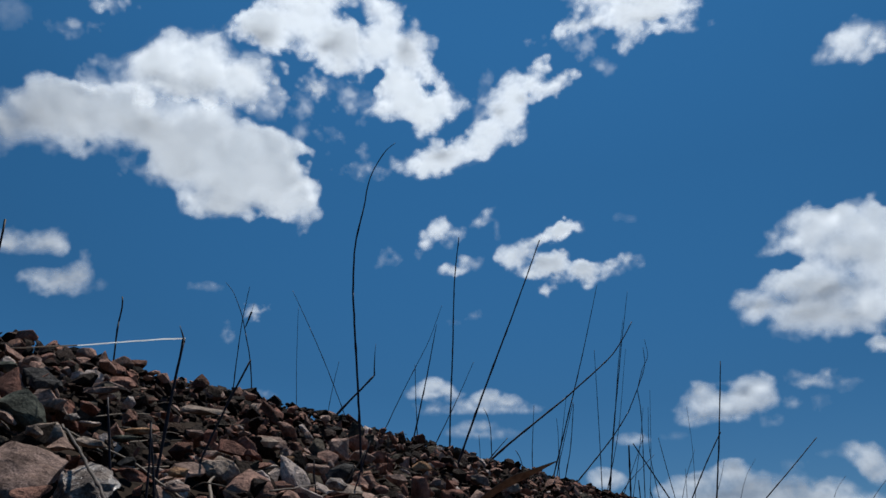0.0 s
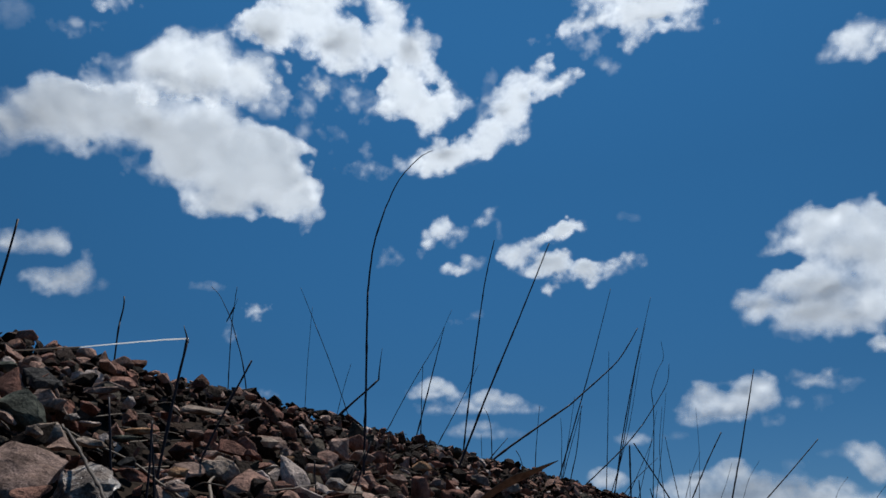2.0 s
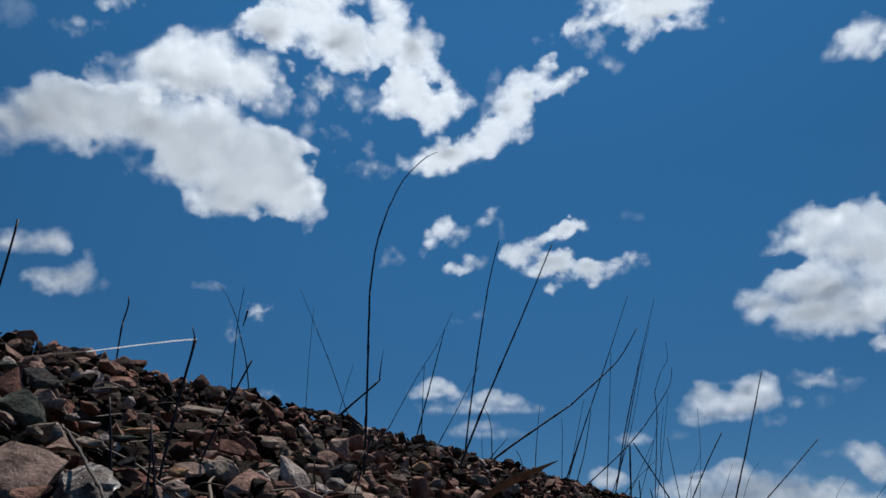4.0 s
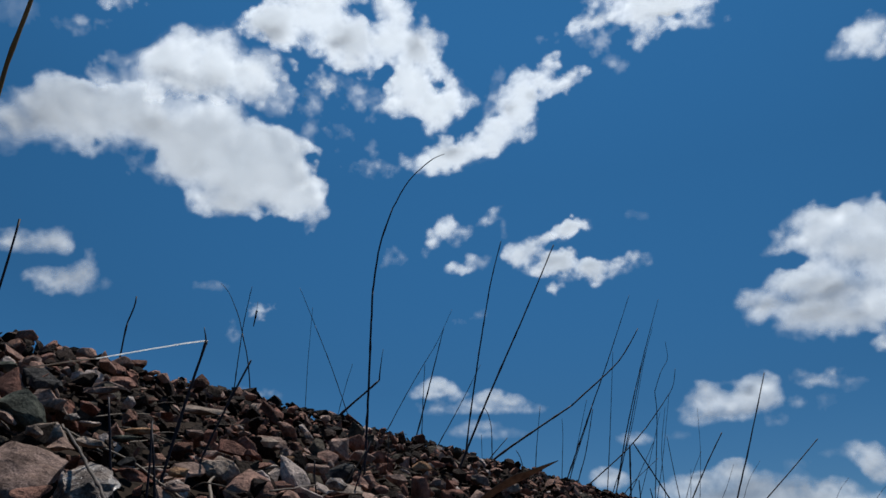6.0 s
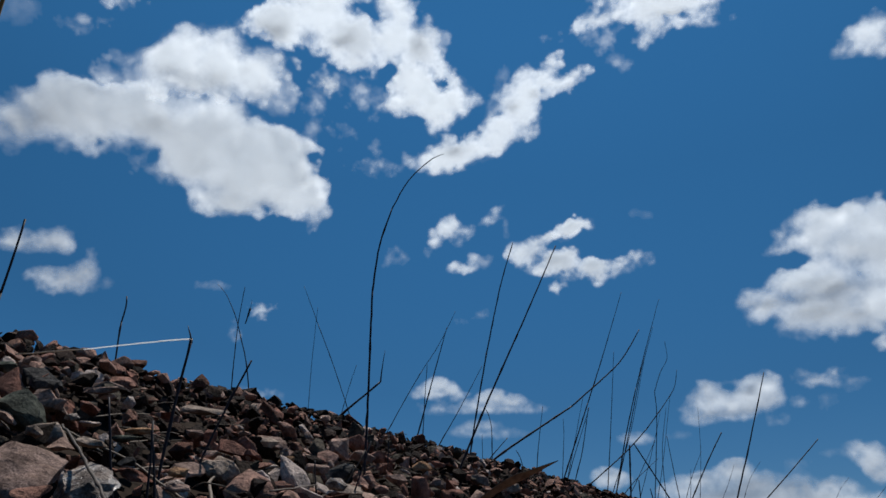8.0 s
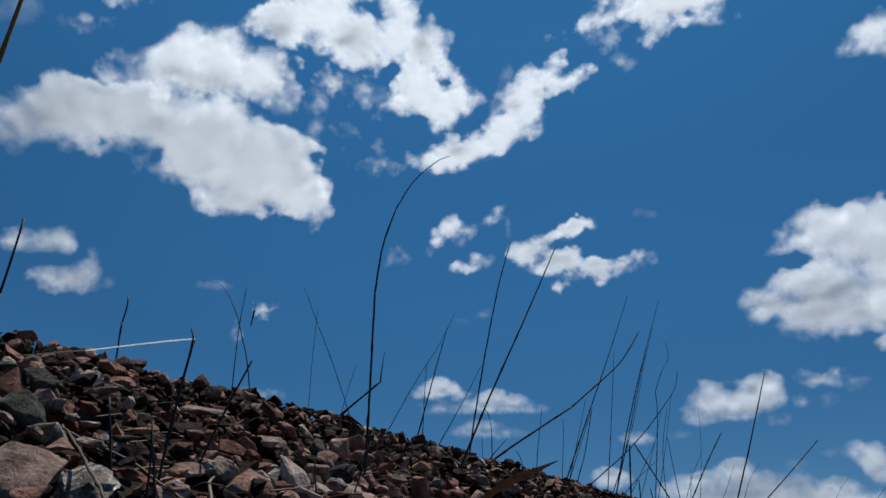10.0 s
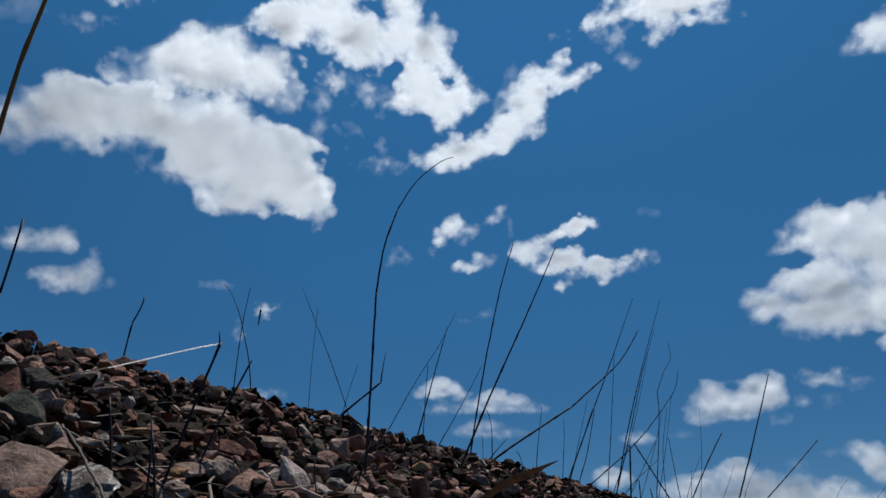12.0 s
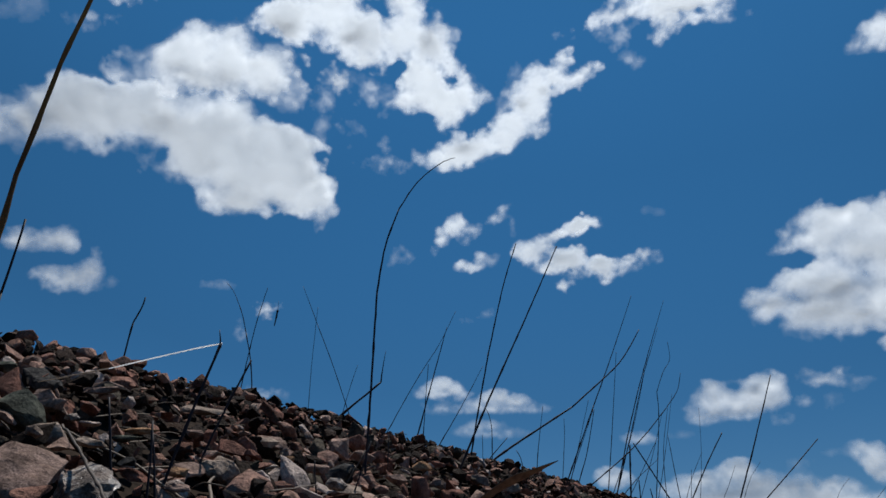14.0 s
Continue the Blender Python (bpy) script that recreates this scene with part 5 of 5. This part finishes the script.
def motions():
    for ob, start, end in DRIFTS:
        walk(ob, [(0, start), (14.0, end)])
    for root, foot, tip, joint, lean, nod, signal, phase, flutter in SWAYS:
        rows, tips = [], []
        for t, g in signal:
            shake = flutter * math.sin(2.3 * t + phase) * (1 if t > 0 else 0)
            rows.append((t, pose(*foot, 0, lean * g + shake, 0)))
            tips.append((t, pose(*(joint or (0, 0, 0)), 0, nod * g + 1.2 * shake, 0)))
        walk(root, rows)
        if tip:
            walk(tip, tips)
    for last, joint, droop, signal in DROOPS:
        walk(last, [(t, pose(*joint, 0, droop * g, 0)) for t, g in signal])
    walk(seed_head, [(0, pose(0.018, 0, 0.391, 0, 12.0, 0)), (0.2, pose(0.008, 0, 0.405, 0, 11.0, 0)), (0.4, pose(-0.026, 0, 0.424, 0, 33.7, 0)), (0.5, pose(-0.035, 0, 0.426, 0, 38.0, 0)), (0.7, pose(-0.015, 0, 0.416, 0, 32.6, 0)), (0.8, pose(-0.000, 0, 0.409, 0, 27.9, 0)), (1, pose(-0.011, 0, 0.406, 0, 26.0, 0)), (1.5, pose(-0.001, 0, 0.397, 0, 19.0, 0)), (2, pose(-0.005, 0, 0.408, 0, 22.3, 0)), (2.5, pose(-0.003, 0, 0.408, 0, 24.8, 0)), (3, pose(0.003, 0, 0.397, 0, 17.5, 0)), (4.2, pose(0.025, 0, 0.394, 0, 7.6, 0)), (5.5, pose(0.042, 0, 0.393, 0, -1.3, 0)), (6, pose(0.031, 0, 0.395, 0, 1.2, 0)), (6.5, pose(0.039, 0, 0.394, 0, 1.3, 0)), (7, pose(0.010, 0, 0.400, 0, 17.7, 0)), (7.2, pose(-0.002, 0, 0.400, 0, 20.8, 0)), (7.5, pose(-0.001, 0, 0.398, 0, 21.0, 0)), (7.7, pose(0.018, 0, 0.399, 0, 14.4, 0)), (8, pose(0.026, 0, 0.401, 0, 9.6, 0)), (9.2, pose(0.033, 0, 0.397, 0, 6.1, 0)), (10.5, pose(0.036, 0, 0.394, 0, 3.8, 0)), (11.5, pose(0.040, 0, 0.396, 0, 0.3, 0)), (12.5, pose(0.053, 0, 0.398, 0, -1.9, 0)), (13.5, pose(0.059, 0, 0.401, 0, -9.2, 0)), (14, pose(0.053, 0, 0.404, 0, -3.2, 0))])
    at = (0.005, 0, 0.149)
    walk(straw_blade, [(t, pose(*at, 0, -21.3 * g, 0)) for t, g in BENT])


bank = build_bank()
big_stone("large flat-faced reddish brown stone", (-0.272, 0.485, 0.069), (0.057, 0.074, 0.023), (40, -10, 25), RED_STONE, 3, 20)
big_stone("pale glittering quartz stone lying on the bank", (-0.248, 0.525, 0.067), (0.055, 0.049, 0.018), (36, 6, -8), QUARTZ, 4, 24, 0.06)
big_stone("greenish grey angular stone lying on the bank", (-0.357, 0.618, 0.135), (0.052, 0.041, 0.041), (22, 14, 15), GREEN_STONE, 5, 20)
big_stone("reddish brown angular stone lying on the bank", (-0.365, 0.679, 0.153), (0.044, 0.035, 0.035), (30, 20, 30), RED_STONE, 6, 20)
big_stone("long flat buff slab lying on the bank", (-0.304, 0.936, 0.210), (0.068, 0.036, 0.013), (20, 7, -4), BUFF_STONE, 7, 20)
big_stone("rounded buff and pink stone", (-0.455, 0.797, 0.224), (0.039, 0.031, 0.027), (0, 10, 10), RED_STONE, 8, 20)
big_stone("dark grey blocky stone lying on the bank", (-0.419, 0.752, 0.196), (0.050, 0.040, 0.033), (15, 20, 10), DARK_STONE, 9, 20)
big_stone("long low pinkish stone lying on the bank", (-0.402, 0.871, 0.22), (0.059, 0.047, 0.021), (0, -5, 10), RED_STONE, 10, 20)
big_stone("reddish brown blocky stone lying on the bank", (-0.23, 0.684, 0.099), (0.033, 0.038, 0.014), (30, 5, 20), RED_STONE, 11, 20)
big_stone("pale buff chipped stone lying on the bank", (-0.219, 0.767, 0.116), (0.036, 0.038, 0.014), (30, 10, 20), BUFF_STONE, 12, 20)
big_stone("light brown angular stone lying on the bank", (-0.224, 0.979, 0.177), (0.050, 0.039, 0.014), (30, 15, -10), RED_STONE, 13, 20)
# russet stone; the dark grey material carries its shade
big_stone("russet stone with shade put into its dark grey colour", (-0.128, 0.943, 0.129), (0.054, 0.043, 0.036), (0, -20, 10), DARK_STONE, 14, 20)
big_stone("small pale quartz lump lying on the bank", (-0.128, 0.895, 0.112), (0.031, 0.025, 0.021), (0, -20, 10), QUARTZ, 15, 20)
big_stone("pale buff rounded stone lying on the bank", (-0.327, 0.618, 0.118), (0.037, 0.030, 0.024), (0, 25, 10), BUFF_STONE, 16, 20)
big_stone("small pale oval stone lying on the bank", (-0.282, 1.100, 0.251), (0.020, 0.015, 0.012), (11, 5, -19), BUFF_STONE, 30)
big_stone("grey-buff flat-topped stone lying on the bank", (-0.213, 0.906, 0.164), (0.035, 0.027, 0.015), (16, 11, -16), BUFF_STONE, 31)
big_stone("orange-tan angular stone lying on the bank", (-0.177, 0.852, 0.135), (0.025, 0.019, 0.011), (6, -2, -24), TAN_STONE, 32)
big_stone("pinkish buff stone with a lit top", (-0.263, 0.792, 0.154), (0.023, 0.017, 0.012), (16, 13, -7), RED_STONE, 33)
big_stone("rough pale pinkish lump lying on the bank", (-0.209, 0.720, 0.103), (0.040, 0.030, 0.024), (12, 10, 8), BUFF_STONE, 34, 22, 0.07)
big_stone("orange-tan block lying on the bank", (-0.213, 0.616, 0.088), (0.020, 0.015, 0.011), (15, 4, 24), TAN_STONE, 35)
big_stone("pinkish weathered stone lying on the bank", (-0.195, 0.564, 0.069), (0.025, 0.019, 0.010), (9, -1, -9), RED_STONE, 36)
big_stone("long low greenish grey stone", (-0.275, 0.652, 0.122), (0.027, 0.020, 0.007), (10, -4, 16), GREEN_STONE, 37)
big_stone("long thin orange-brown slab lying on the bank", (-0.285, 0.704, 0.139), (0.041, 0.030, 0.007), (12, 4, -13), TAN_STONE, 38)
big_stone("dark grey boulder-like stone lying on the bank", (-0.390, 0.706, 0.183), (0.035, 0.026, 0.021), (9, 5, -7), DARK_STONE, 39)
big_stone("pinkish brown stone near the shoulder", (-0.445, 0.778, 0.228), (0.022, 0.017, 0.014), (15, -2, 13), RED_STONE, 40)
big_stone("small rounded pink stone lying on the bank", (-0.420, 0.806, 0.225), (0.016, 0.015, 0.013), (14, 8, 7), RED_STONE, 41)
big_stone("long pinkish stone lying on the bank", (-0.372, 0.796, 0.201), (0.043, 0.032, 0.011), (11, 1, -10), RED_STONE, 42)
big_stone("reddish brown slanted block lying on the bank", (-0.349, 0.654, 0.152), (0.030, 0.023, 0.017), (19, 4, -20), RED_STONE, 43)
big_stone("small glittering quartz stone lying on the bank", (-0.324, 0.646, 0.139), (0.014, 0.011, 0.009), (13, -4, -7), QUARTZ, 44)
big_stone("pale pinkish angular stone lying on the bank", (-0.305, 0.556, 0.109), (0.017, 0.013, 0.011), (13, 12, -13), BUFF_STONE, 45)
big_stone("grey-green angular stone lying on the bank", (-0.431, 0.708, 0.202), (0.025, 0.018, 0.014), (17, 9, 13), GREEN_STONE, 46)
big_stone("pale pointed flake lying on the bank", (-0.279, 0.598, 0.109), (0.029, 0.022, 0.010), (13, 9, 3), BUFF_STONE, 47)
big_stone("dark pitted stone lying on the bank", (-0.242, 0.582, 0.091), (0.016, 0.012, 0.009), (9, 3, -6), DARK_STONE, 48)
big_stone("buff flat stone lying on the bank", (-0.149, 1.168, 0.211), (0.035, 0.026, 0.015), (12, -3, -20), BUFF_STONE, 49)
big_stone("russet block in half shade", (-0.118, 1.100, 0.178), (0.041, 0.031, 0.021), (5, 10, 15), RED_STONE, 50)
big_stone("pale pinkish quartz stone lying on the bank", (-0.115, 0.830, 0.105), (0.024, 0.018, 0.013), (12, 12, 9), QUARTZ, 51)
big_stone("pinkish brown rounded stone lying on the bank", (-0.146, 0.880, 0.130), (0.031, 0.024, 0.017), (19, 6, -16), RED_STONE, 52)
big_stone("tan wedge-shaped stone lying on the bank", (-0.036, 1.256, 0.187), (0.037, 0.028, 0.022), (10, -2, 1), TAN_STONE, 53)
big_stone("reddish stone lying on the bank", (-0.064, 1.034, 0.138), (0.038, 0.029, 0.018), (10, 10, -8), RED_STONE, 54)
big_stone("pinkish angular stone lying on the bank", (-0.008, 1.156, 0.148), (0.031, 0.023, 0.019), (9, 7, 2), RED_STONE, 55)
big_stone("reddish angular stone lying on the bank", (0.070, 1.428, 0.190), (0.042, 0.032, 0.021), (14, 13, -13), RED_STONE, 56)
big_stone("pale pinkish flat-faced stone lying on the bank", (-0.110, 0.884, 0.107), (0.046, 0.034, 0.020), (24, 4, 14), BUFF_STONE, 58)
big_stone("pale buff stone lying on the bank", (0.134, 1.506, 0.185), (0.038, 0.028, 0.021), (14, -1, -22), BUFF_STONE, 57)
build_stones(bank)
build_litter()
motions()
